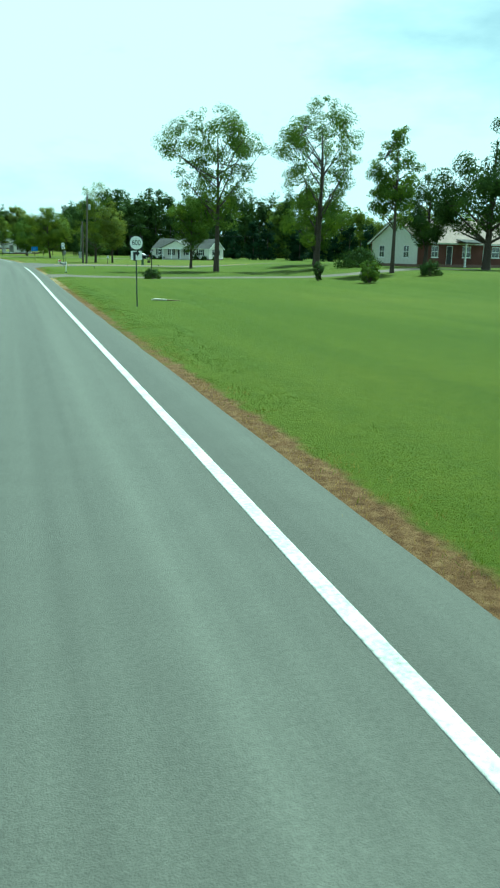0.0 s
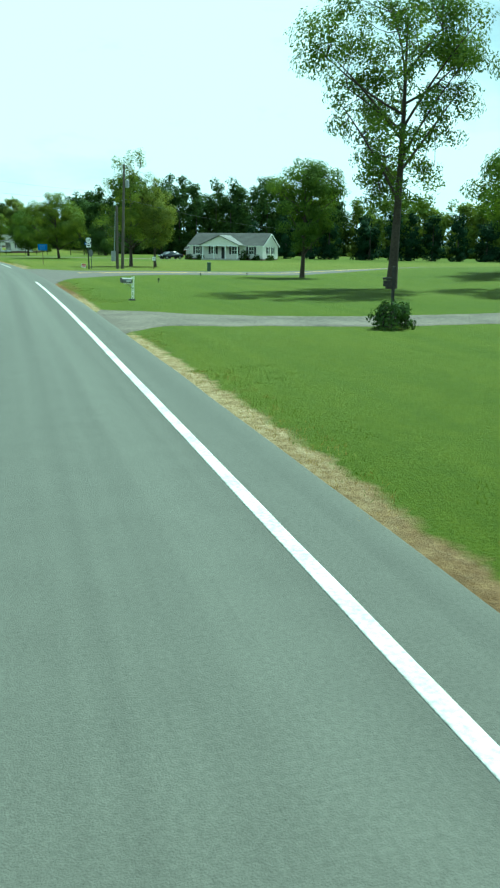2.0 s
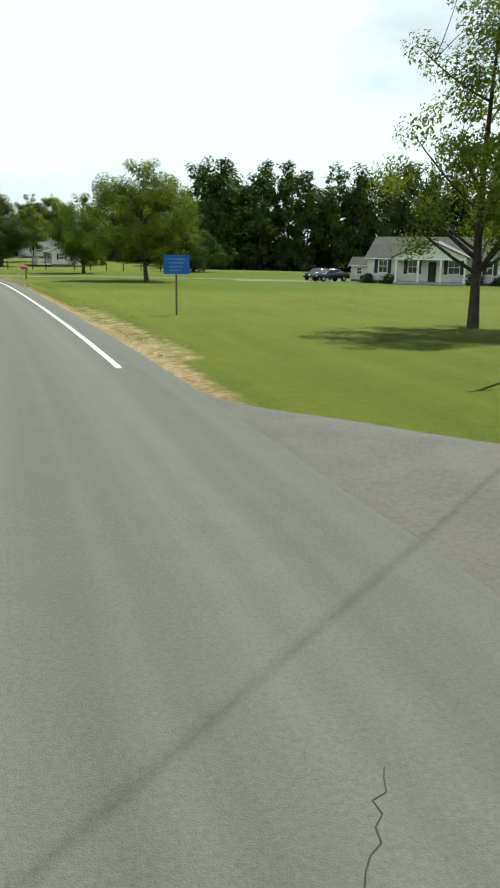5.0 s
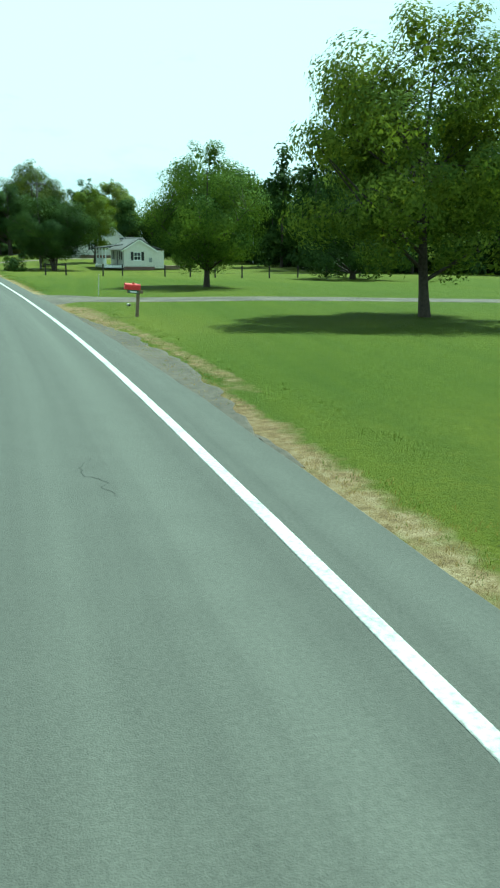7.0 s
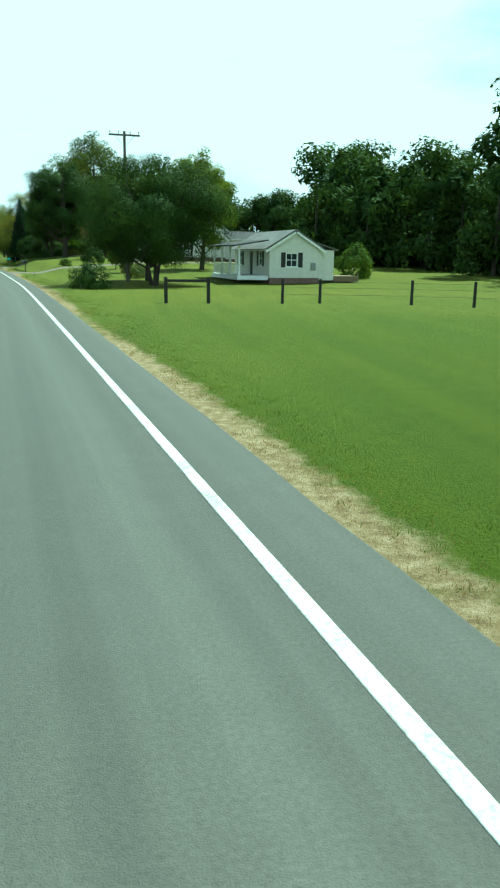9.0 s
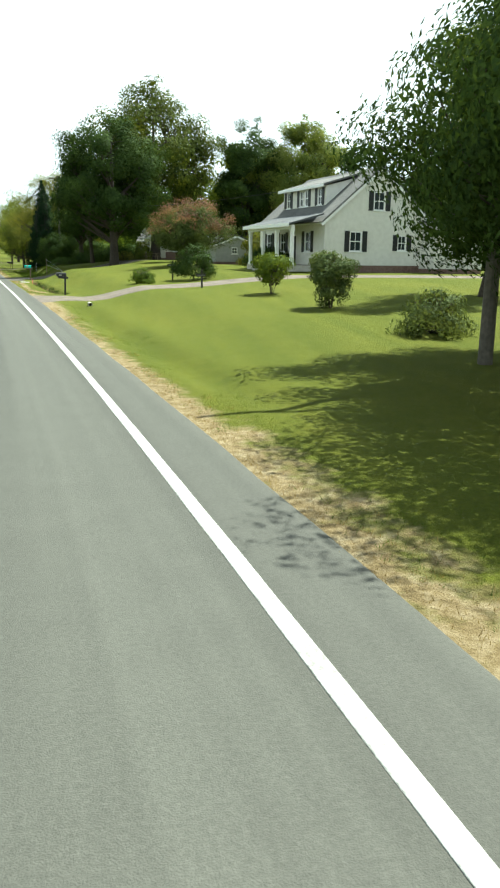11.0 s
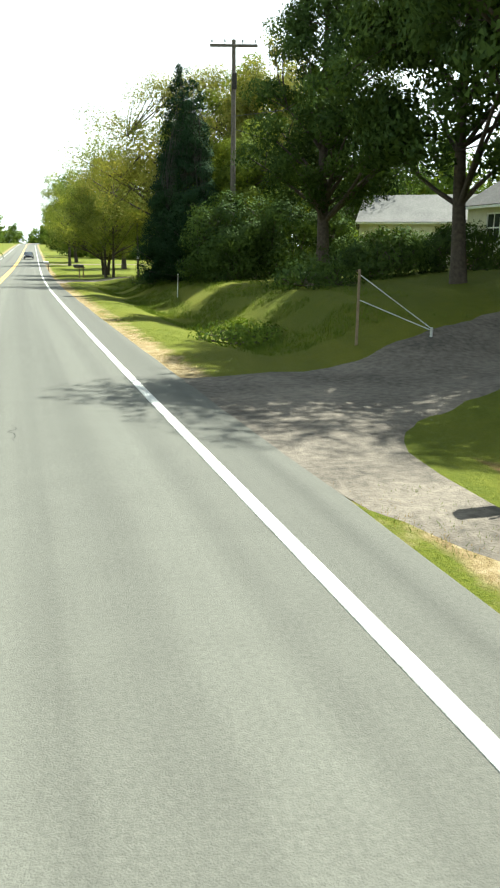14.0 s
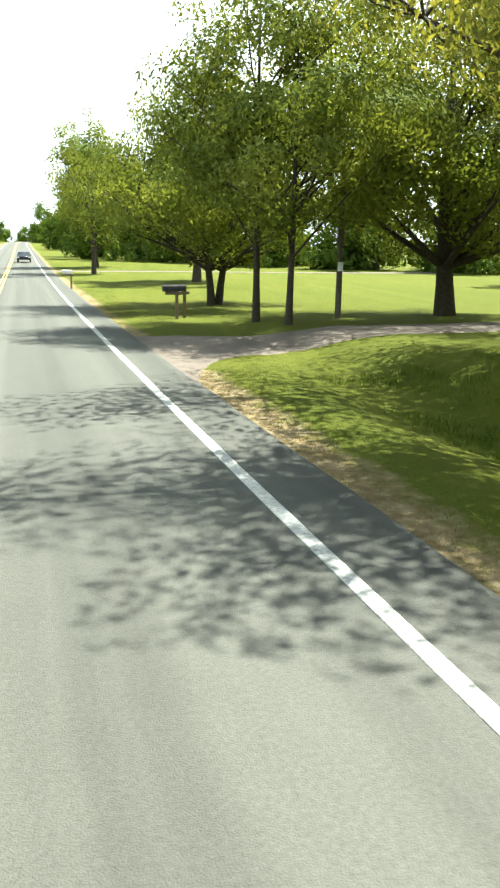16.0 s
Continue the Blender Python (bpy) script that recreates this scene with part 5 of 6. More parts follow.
part("porch_floor", box(fresh(), 3.4, -2.5, 0.05, 11.3, -0.02, 0.45), STONE, cape, "pale porch slab")
for cx in (3.6, 6.1, 8.6, 11.1):
    column(cape, cx, -2.3, 0.45, 2.85, 0.11)
part("porch_beam", box(fresh(), 3.4, -2.45, 2.85, 11.3, -2.2, 3.12), TRIM, cape)
part("porch_roof", roof_slab(-2.72, 3.13, -0.1, 3.85, 3.2, 11.5, 0.10), ROOF_DARK, cape, "dark low porch roof")
part("porch_fascia", box(fresh(), 3.2, -2.80, 3.0, 11.5, -2.74, 3.24), TRIM, cape, "white fascia")
part("step", box(fresh(), 6.0, -3.1, -0.1, 7.2, -2.52, 0.22), STONE, cape)
annex = gable_house(pose(4.6, 305.2, on(6, 306), 0, 0, 13.5), "low white annex against a larger house", 4.2, 5.0, 2.5, 0.9, SIDING, ROOF_GREY, front=[("bare", 1.5, 0.9, 2.5, 2.0)], name="annex", base=0.3)
# the shed's walls carry their shade as a greyer colour
barn = gable_house(pose(-9.6, 331.0, on(-7, 330), 0, 0, -77), "small shed behind a crape myrtle, shade put into its wall colour", 4.5, 4.0, 1.6, 0.8, SIDING_SHADED, ROOF_GREY, right=[("bare", 1.4, 0.75, 2.0, 1.35)], name="shed", base=0.2)

# the cream bungalow under the maples
bung = gable_house(pose(-14.8, 360.6, on(-12, 354), 0, 0, -76), "cream bungalow with a grey roof under tall maples", 9.5, 6.0, 2.6, 1.7, SIDING_CREAM, ROOF_GREY,
                   right=[("bare", 1.0, 0.8, 1.7, 2.2), ("bare", 2.0, 0.8, 2.7, 2.2), ("bare", 3.9, 0.8, 4.7, 2.2)], front=[("bare", 1.5, 0.8, 2.6, 2.2), ("door", 4.2, 0, 5.15, 2.1), ("bare", 6.6, 0.8, 7.7, 2.2)], base=0.4)
part("lower_wall", box(fresh(), 9.51, 0.2, 0.3, 9.56, 5.8, 1.15), FOUNDATION, bung, "dark brick apron")
cottage = gable_house(pose(-15.4, 380.5, on(-16, 379), 0, 0, -25), "grey-roofed cottage half hidden by shrubs", 8.2, 6.0, 3.2, 1.9, SIDING_CREAM, ROOF_MID, front=[("bare", 1.5, 0.8, 2.4, 2.0), ("bare", 4.2, 0.8, 5.1, 2.0), ("bare", 6.8, 0.8, 7.7, 2.0)], name="cottage", base=0.7)


# ---- signs, poles, mailboxes and small things ----
def letters(text, size, mat, parent, m, name="writing"):
    cu = bpy.data.curves.new(name, "FONT")
    cu.body, cu.size, cu.align_x, cu.align_y, cu.extrude = text, size, "CENTER", "CENTER", 0.002
    cu.materials.append(mat)
    ob = new(name, cu)
    me = bpy.data.meshes.new_from_object(ob)
    bpy.data.objects.remove(ob)
    ob = new(name, me)
    ob.parent = parent
    ob.matrix_local = m
    return ob


UPRIGHT = Matrix.Rotation(math.pi / 2, 4, "X")      # text in the xz plane, read from -y


def disc(r, thick, n=40):
    bm = fresh()
    bmesh.ops.create_cone(bm, cap_ends=True, segments=n, radius1=r, radius2=r, depth=thick, matrix=Matrix.Rotation(math.pi / 2, 4, "X"))
    return bm


def arrow(w, bent):
    """A bold arrow in the xz plane, pointing right."""
    s = [(-w, -0.05), (0.1 * w, -0.05), (0.1 * w, -0.17), (w, 0.0), (0.1 * w, 0.17), (0.1 * w, 0.05), (-w, 0.05)]
    if bent:
        s = [(-w, -0.20), (-w + 0.1, -0.20), (-w + 0.1, 0.04), (0.15 * w, 0.04), (0.15 * w, -0.05), (w, 0.10), (0.15 * w, 0.24), (0.15 * w, 0.15), (-w, 0.15)]
    return prism(fresh(), s, -0.004, 0.004)


def route_sign(x, y, turn, top, bent, label):
    """A round white route marker over an arrow plate, on a steel post."""
    t = thing("route_sign", pose(x, y, on(x, y), 0, 0, turn), label, "road sign", "route signs")
    bm = fresh()
    box(bm, -0.02, 0.02, -0.4, 0.02, 0.032, top + 0.25), box(bm, -0.025, 0.032, -0.4, -0.014, 0.052, top + 0.25), box(bm, 0.014, 0.032, -0.4, 0.025, 0.052, top + 0.25)
    part("post", bm, POST_STEEL, t, "dark weathered steel channel post")
    plate = part("plate", box(fresh(), -0.265, 0.0, top - 0.265, 0.265, 0.006, top + 0.265, 0.002), SIGN_BLACK, t, "black square plate")
    face = part("face", disc(0.26, 0.008), SIGN_WHITE, t, "round white face")
    face.location = (0, -0.006, top)
    num = letters("600", 0.26, SIGN_BLACK, face, Matrix.Translation((0, -0.006, 0)) @ UPRIGHT @ Matrix.Diagonal((0.92, 1.15, 1, 1)), "number")
    tagged(num, "black route number")
    low = part("arrow_plate", box(fresh(), -0.225, 0.0, top - 0.67, 0.225, 0.006, top - 0.31, 0.002), SIGN_WHITE, t, "white arrow plate")
    a = part("arrow", arrow(0.135, bent), SIGN_BLACK, low, "black arrow")
    a.location = (0, -0.006, top - 0.50)
    for z in (top, top - 0.50):
        part("bolt", rod(fresh(), (0, -0.002, z + 0.17), (0, -0.014, z + 0.17), 0.012, 0.012, 8), STEEL, t)
    return t


route_sign(4.98, 31.6, 6, 2.52, True, "round route 600 marker with a bent arrow on a post")
route_sign(8.17, 121.7, 4, 2.78, False, "round route 600 marker with a straight arrow on a post")

# sign behind the second marker, seen from the back and side
stop = thing("stop_sign", pose(8.42, 122.45, on(8.4, 122.4), 0, 0, -62), "back of an octagonal stop sign on a steel post", "road sign")
part("post", box(fresh(), -0.03, 0.02, -0.4, 0.03, 0.06, 1.95), POST_STEEL, stop)
bm = fresh()
bmesh.ops.create_cone(bm, cap_ends=True, segments=8, radius1=0.38, radius2=0.38, depth=0.006, matrix=Matrix.Translation((0, 0.0, 1.56)) @ Matrix.Rotation(math.pi / 2, 4, "X") @ Matrix.Rotation(math.pi / 8, 4, "Z"))
part("face", bm, SIGN_BACK, stop, "dull weathered metal back")
street = thing("street_sign", pose(8.25, 123.2, on(8.25, 123.2), 0, 0, 6), "small blue street blade on a dark wooden post", "road sign")
part("post", box(fresh(), -0.04, 0.01, -0.4, 0.04, 0.08, 2.62, 0.008), FENCE_DARK, street, "dark square post")
blade = part("blade", box(fresh(), -0.32, -0.012, 2.36, 0.24, 0.0, 2.56, 0.004), SIGN_BLUE, street, "blue name blade")
part("band", box(fresh(), -0.27, -0.016, 2.43, 0.19, -0.012, 2.49), SIGN_WHITE, blade, "pale lettering bar")
yard = thing("yard_sign", pose(7.5, 120.6, on(7.5, 120.6), 0, 0, 8), "small red and white yard sign on wire legs", "sign")
part("panel", box(fresh(), -0.22, 0.0, 0.2, 0.22, 0.008, 0.56, 0.003), SIGN_WHITE, yard, "white panel")
part("band", box(fresh(), -0.19, -0.004, 0.40, 0.19, 0.0, 0.53), SIGN_RED, yard, "red lettering bar")
part("band", box(fresh(), -0.15, -0.004, 0.28, 0.15, 0.0, 0.36), SIGN_RED, yard, "red lettering bar")
for x in (-0.15, 0.15):
    part("leg", rod(fresh(), (x, 0.004, -0.2), (x, 0.004, 0.3), 0.005, 0.005, 6), STEEL, yard)
lawn_sign = thing("small_sign", pose(15.0, 123.8, on(15, 123.8), 0, 2, 10), "small pale plate on a leaning wooden stake", "sign")
part("post", box(fresh(), -0.04, 0.0, -0.3, 0.04, 0.07, 1.0, 0.008), POST_WOOD, lawn_sign)
part("plate", box(fresh(), -0.17, -0.02, 0.86, 0.17, -0.004, 1.22, 0.004), SIGN_WHITE, lawn_sign, "pale worn plate")
part("mark", box(fresh(), -0.13, -0.025, 1.0, 0.13, -0.02, 1.06), SIGN_BLACK, lawn_sign, "dark lettering bar")
blue = thing("blue_sign", pose(4.68, 141.4, on(4.68, 141.4), 0, 0, 8), "blue rectangular roadside sign on one post", "road sign")
part("post", box(fresh(), -0.035, 0.01, -0.4, 0.035, 0.08, 2.3, 0.008), POST_WOOD, blue, "weathered square post")
part("panel", box(fresh(), -0.55, -0.006, 1.65, 0.55, 0.006, 2.4, 0.004), SIGN_BLUE, blue, "blue panel")
for k in range(4):
    part("lettering", box(fresh(), -0.40 + 0.04 * k, -0.010, 2.22 - 0.15 * k, 0.38 - 0.06 * k, -0.0065, 2.26 - 0.15 * k), SIGN_FADED, blue, "faded pale lettering bar")


def span(parent_points, sag, r, label, name="power_line"):
    """A hanging cable from point to point."""
    (a, b), pts = (np.array(p, float) for p in parent_points), []
    t = np.linspace(0, 1, 18)[:, None]
    pts = a + (b - a) * t
    pts[:, 2] -= (4 * sag * t * (1 - t))[:, 0]
    ob = raw(name, *tube(pts, np.full(18, r), 5), WIRE)
    return tagged(ob, label, "cable", "overhead lines")


def utility_pole(x, y, h, lean, label, arm=True, transformer=False, arm_turn=0.0):
    """A round wooden pole with crossarm, insulators and a transformer can."""
    t = thing("utility_pole", pose(x, y, on(x, y), 0, lean, 0), label, "utility pole", "utility poles")
    bm = fresh()
    for k in range(6):
        rod(bm, (0, 0, -0.3 + (h + 0.3) * k / 6), (0, 0, -0.3 + (h + 0.3) * (k + 1) / 6), 0.165 - 0.011 * k, 0.165 - 0.011 * (k + 1), 12)
    bmesh.ops.remove_doubles(bm, verts=bm.verts, dist=1e-3)
    part("pole", bm, POLE_WOOD, t, "weathered round wooden pole")
    if arm:
        bar = part("crossarm", box(fresh(), -1.2, -0.14, h - 0.35, 1.2, -0.04, h - 0.22, 0.01), POLE_WOOD, t, "wooden crossarm")
        for s in (-1.1, -0.45, 0.45, 1.1):
            bm = fresh()
            rod(bm, (s, -0.09, h - 0.22), (s, -0.09, h - 0.12), 0.02, 0.02, 8), rod(bm, (s, -0.09, h - 0.12), (s, -0.09, h), 0.055, 0.035, 10)
            part("insulator", bm, GREY_BOX, bar)
        for s in (-1, 1):
            part("brace", rod(fresh(), (0.12 * s, -0.1, h - 1.0), (0.75 * s, -0.1, h - 0.33), 0.015, 0.015, 6), STEEL, bar)
        bar.rotation_euler[2] = radians(arm_turn)
    else:
        part("pin", rod(fresh(), (0, 0, h), (0, 0, h + 0.35), 0.03, 0.04, 8), GREY_BOX, t)
        part("bracket", box(fresh(), -0.6, -0.03, h - 0.2, 0.5, 0.03, h - 0.14), STEEL, t)
    if transformer:
        bm = fresh()
        rod(bm, (0.33, -0.1, h - 2.2), (0.33, -0.1, h - 1.5), 0.19, 0.19, 16), rod(bm, (0.33, -0.1, h - 1.5), (0.33, -0.1, h - 1.43), 0.18, 0.09, 16)
        part("transformer", bm, GREY_BOX, t, "grey transformer can")
    return t


utility_pole(11.75, 123.9, 10.2, 2.6, "leaning wooden utility pole with a grey transformer", False, True)
stub = thing("stub_pole", pose(11.2, 123.7, on(11.2, 123.7), 0, 1.0, 0), "short wooden stub pole with a grey meter box", "utility pole")
part("pole", rod(fresh(), (0, 0, -0.3), (0, 0, 6.2), 0.15, 0.12, 12), POLE_WOOD, stub)
part("meter_box", box(fresh(), -0.62, -0.28, 0.75, -0.2, -0.05, 1.75, 0.02), GREY_BOX, stub, "grey metal meter box")
part("conduit", rod(fresh(), (-0.3, -0.15, 1.75), (-0.16, -0.1, 5.6), 0.03, 0.03, 8), GREY_BOX, stub)
utility_pole(-8.8, 268.0, 11.3, 0.0, "wooden utility pole with a crossarm above dark trees", arm_turn=8)
utility_pole(-26.3, 364.2, 11.8, 0.0, "tall wooden utility pole with a crossarm", arm_turn=-6)
utility_pole(-46.5, 470.0, 10.5, 0.0, "far wooden utility pole beside the road", arm_turn=-8)
can = thing("pole_equipment", pose(-26.3, 364.05, on(-26.3, 364.2) + 9.8), "grey equipment box bolted to a utility pole", "electrical box")
part("case", box(fresh(), -0.12, -0.38, -0.38, 0.12, -0.16, 0.38, 0.03), FENCE_DARK, can)
part("mount", box(fresh(), -0.05, -0.17, -0.3, 0.05, 0.02, 0.3), STEEL, can)
span(((12.0, 123.9, 7.4), (-14.5, 99.5, 8.3)), 0.4, 0.005, "thin black overhead cable crossing the road")
span(((12.0, 123.9, 6.5), (-14.5, 99.5, 7.3)), 0.4, 0.005, "thin black overhead cable crossing the road")
span(((12.0, 123.9, 6.9), (62, 196, 6.0)), 0.9, 0.014, "thin black overhead cable over a lawn")
utility_pole(-14.5, 99.5, 8.6, 0.0, "wooden utility pole on the far side of the road", False)
span(((-26.3, 364.2, 9.2), (-2.4, 309.0, 7.6)), 0.9, 0.014, "thin black service cable to a house")
span(((-26.3, 364.2, 8.6), (-12.0, 351.0, 5.0)), 0.7, 0.014, "thin black service cable to a house")


def mailbox(x, y, turn, mat, label, post_h=1.0, wood=None, lean=0.0, flag=True, number=False, black_post=False, group="roadside mailboxes"):
    """A round-topped letter box on a post, its door towards the road (-x)."""
    t = thing("mailbox", pose(x, y, on(x, y), 0, lean, turn), label, "mailbox", group)
    pm = wood or POST_WOOD
    part("post", box(fresh(), -0.055, -0.055, -0.4, 0.055, 0.055, post_h + (0.24 if number else 0.0), 0.01), pm, t)
    part("arm", box(fresh(), -0.42, -0.05, post_h - 0.12, 0.18, 0.05, post_h - 0.003, 0.008), pm, t)
    bm = fresh()
    outline = [(-0.10, 0.0), (0.10, 0.0), (0.10, 0.13)] + [(0.10 * math.cos(a), 0.13 + 0.10 * math.sin(a)) for a in np.linspace(0.2, math.pi - 0.2, 9)] + [(-0.10, 0.13)]
    prism(bm, outline, -0.5, 0.06)
    bmesh.ops.rotate(bm, verts=bm.verts, matrix=Matrix.Rotation(-math.pi / 2, 3, "Z"))
    bmesh.ops.translate(bm, verts=bm.verts, vec=(0, 0, post_h))
    b = part("box", bm, mat, t)
    bm = fresh()
    prism(bm, [(p[0] * 1.08, p[1] * 1.05) for p in outline], -0.525, -0.503)
    bmesh.ops.rotate(bm, verts=bm.verts, matrix=Matrix.Rotation(-math.pi / 2, 3, "Z"))
    bmesh.ops.translate(bm, verts=bm.verts, vec=(0, 0, post_h))
    part("door", bm, mat, b)
    if flag:
        bm = fresh()
        box(bm, -0.2, -0.125, post_h + 0.08, -0.18, -0.113, post_h + 0.26), box(bm, -0.26, -0.125, post_h + 0.20, -0.2, -0.113, post_h + 0.27)
        part("flag", bm, SIGN_RED, b, "red flag")
    if number:
        part("number_board", box(fresh(), -0.40, -0.075, post_h - 0.13, 0.0, -0.056, post_h - 0.02, 0.004), GREEN_BOX, t, "green number board")
        part("number_bar", box(fresh(), -0.33, -0.080, post_h - 0.10, -0.07, -0.076, post_h - 0.05), SIGN_WHITE, t, "pale number bar")
    return t


old = thing("mailbox", pose(5.3, 76.3, on(5.3, 76.3), 0, 2, 14), "dull grey mailbox on a slotted white metal post", "mailbox", "roadside mailboxes")
for x in (-0.05, 0.035):
    part("rail", box(fresh(), x, -0.02, -0.3, x + 0.025, 0.02, 1.02, 0.004), TRIM, old, "thin white metal rail")
for z in (0.15, 0.36, 0.57):
    part("rung", box(fresh(), -0.024, -0.015, z, 0.034, 0.015, z + 0.05, 0.003), TRIM, old)
part("bracket", box(fresh(), -0.42, -0.03, 0.70, -0.052, 0.03, 0.74, 0.005), TRIM, old)
part("strut", rod(fresh(), (-0.05, 0, 0.52), (-0.26, 0, 0.70), 0.012, 0.012, 6), BOX_BLACK, old)
bm = fresh()
outline = [(-0.10, 0.0), (0.10, 0.0), (0.10, 0.12)] + [(0.10 * math.cos(a), 0.12 + 0.09 * math.sin(a)) for a in np.linspace(0.2, math.pi - 0.2, 9)] + [(-0.10, 0.12)]
prism(bm, outline, -0.52, -0.06)
bmesh.ops.rotate(bm, verts=bm.verts, matrix=Matrix.Rotation(-math.pi / 2, 3, "Z"))
bmesh.ops.translate(bm, verts=bm.verts, vec=(0, 0, 0.742))
case = part("box", bm, BOX_GREY, old)
bm = prism(fresh(), [(q[0] * 1.08, q[1] * 1.05) for q in outline], -0.545, -0.523)
bmesh.ops.rotate(bm, verts=bm.verts, matrix=Matrix.Rotation(-math.pi / 2, 3, "Z"))
bmesh.ops.translate(bm, verts=bm.verts, vec=(0, 0, 0.742))
part("door", bm, BOX_BLACK, case, "dark hinged door")
part("lettering", box(fresh(), -0.34, -0.105, 0.79, -0.14, -0.101, 0.85), BOX_WHITE, case, "pale lettering bar")
part("base", box(fresh(), -0.16, -0.10, -0.1, 0.10, 0.10, 0.07, 0.03), BOX_BLACK, old, "dark block round the foot of the post")
mailbox(-1.73, 186.2, 10, BOX_RED, "bright red mailbox with a green number board", 0.98, None, 4.0, True, True)
mailbox(-20.5, 300.3, 8, BOX_BLACK, "black mailbox on a dark square post", 1.08, BOX_BLACK, 2.5, False)
label_bar = thing("mailbox_label", pose(-20.72, 300.13, on(-20.5, 300.3) + 1.17, 0, 0, 8), "pale label bar on a black mailbox", "label")
part("bar", box(fresh(), -0.09, -0.006, -0.02, 0.09, 0.0, 0.03, 0.001), BOX_WHITE, label_bar)
mailbox(-26.08, 328.92, 2, BOX_TEAL, "bright teal mailbox on a wooden post", 1.14, POST_WOOD, 2.0, True)
heart = thing("mailbox_sticker", pose(-26.34, 328.805, on(-26.08, 328.92) + 1.24), "small red sticker on a teal mailbox", "sticker")
part("badge", box(fresh(), -0.05, -0.004, -0.02, 0.05, 0.0, 0.06, 0.001), SIGN_RED, heart)
mailbox(-37.9, 396.2, 6, BOX_BLACK, "pair of dark mailboxes on one post", 0.98, POST_WOOD, 0, False)
mailbox(-37.6, 396.8, 6, BOX_BLACK, "pair of dark mailboxes on one post", 0.98, POST_WOOD, 0, False)
paper = mailbox(-43.9, 418.0, 4, BOX_WHITE, "pale newspaper box on a short post", 0.95, POST_WOOD, 0, False)

for x, y, h in ((-13.9, 302.8, 1.2), (-12.7, 294.9, 0.95)):
    k = thing("name_board_post", pose(x, y, on(x, y), 0, 0, 6), "dark wooden post with a short name board across", "post", "posts beside the drive")
    part("post", box(fresh(), -0.045, -0.045, -0.3, 0.045, 0.045, h, 0.01), FENCE_DARK, k)
    part("board", box(fresh(), -0.34, -0.085, h - 0.36, 0.20, -0.052, h - 0.20, 0.008), FENCE_DARK, k)
    part("lettering", box(fresh(), -0.28, -0.090, h - 0.30, 0.14, -0.086, h - 0.26), BOX_GREY, k, "dull lettering bar")

lamp_post = thing("garden_post", pose(11.3, 63.9, on(11.3, 63.9)), "dark post with a short crossbar rising from a shrub", "post")
part("post", box(fresh(), -0.04, -0.04, -0.3, 0.04, 0.04, 1.85, 0.008), FENCE_DARK, lamp_post)
part("crossbar", box(fresh(), -0.36, -0.03, 1.46, -0.045, 0.03, 1.53, 0.008), FENCE_DARK, lamp_post)
part("plate", box(fresh(), -0.34, -0.015, 1.26, -0.10, 0.015, 1.44, 0.005), FENCE_DARK, lamp_post, "small dark hanging plate")

pedestal = thing("utility_pedestal", pose(19.6, 118.6, on(19.6, 118.6)), "green utility pedestal standing in a lawn", "utility box")
part("case", box(fresh(), -0.17, -0.14, -0.1, 0.17, 0.14, 0.72, 0.03), GREEN_BOX, pedestal)
part("cap", box(fresh(), -0.19, -0.16, 0.72, 0.19, 0.16, 0.86, 0.04), GREEN_BOX, pedestal)
for x, y, h in ((9.8, 93.9, 0.17), (15.2, 104.2, 0.15), (19.8, 106.4, 0.17)):
    k = thing("lawn_light", pose(x, y, on(x, y)), "small black garden light in the grass", "garden light", "garden lights")
    part("stake", rod(fresh(), (0, 0, -0.1), (0, 0, h), 0.02, 0.02, 8), BOX_BLACK, k)
    part("head", rod(fresh(), (0, 0, h), (0, 0, h + 0.09), 0.08, 0.06, 12), BOX_BLACK, k)
for x, y, h, ln in ((-2.75, 202.0, 1.1, 3), (-8.3, 190.6, 0.8, 0), (-29.3, 361.0, 1.1, 2)):
    k = thing("marker_stake", pose(x, y, on(x, y), 0, ln, 0), "thin pale marker stake in the grass", "stake", "marker stakes")
    part("stake", rod(fresh(), (0, 0, -0.2), (0, 0, h), 0.022, 0.018, 8), BOX_WHITE, k)
    part("cap", rod(fresh(), (0, 0, h), (0, 0, h + 0.05), 0.026, 0.02, 8), BOX_WHITE, k)
rod_mark = thing("marker_rod", pose(-25.0, 321.6, on(-25.0, 321.6)), "thin driveway marker rod, red below and dark above", "stake", "marker stakes")
part("rod", rod(fresh(), (0, 0, -0.2), (0, 0, 0.5), 0.012, 0.012, 8), SIGN_RED, rod_mark, "faded red lower half")
part("tip", rod(fresh(), (0, 0, 0.5), (0, 0, 1.2), 0.011, 0.009, 8), FENCE_DARK, rod_mark)
yard_light = thing("yard_light", pose(26.0, 291.0, on(26.0, 291.0)), "slim pale pole with a small lamp on an arm", "street lamp")
part("pole", rod(fresh(), (0, 0, -0.3), (0, 0, 8.4), 0.07, 0.05, 10), STEEL, yard_light)
part("arm", rod(fresh(), (0, 0, 8.1), (0.75, 0, 8.25), 0.025, 0.025, 8), STEEL, yard_light)
part("lamp", box(fresh(), 0.55, -0.13, 8.02, 1.0, 0.13, 8.22, 0.04), SIGN_WHITE, yard_light, "pale lamp head")
stake = thing("wooden_stake", pose(-32.4, 394.2, on(-32.4, 394.2)), "bare slim wooden pole beside a sandy driveway", "pole")
part("pole", rod(fresh(), (0, 0, -0.3), (0, 0, 5.5), 0.11, 0.08, 10), POLE_WOOD, stake)
part("tag", box(fresh(), -0.09, -0.13, 1.6, 0.09, -0.1, 1.9, 0.005), SIGN_WHITE, stake)

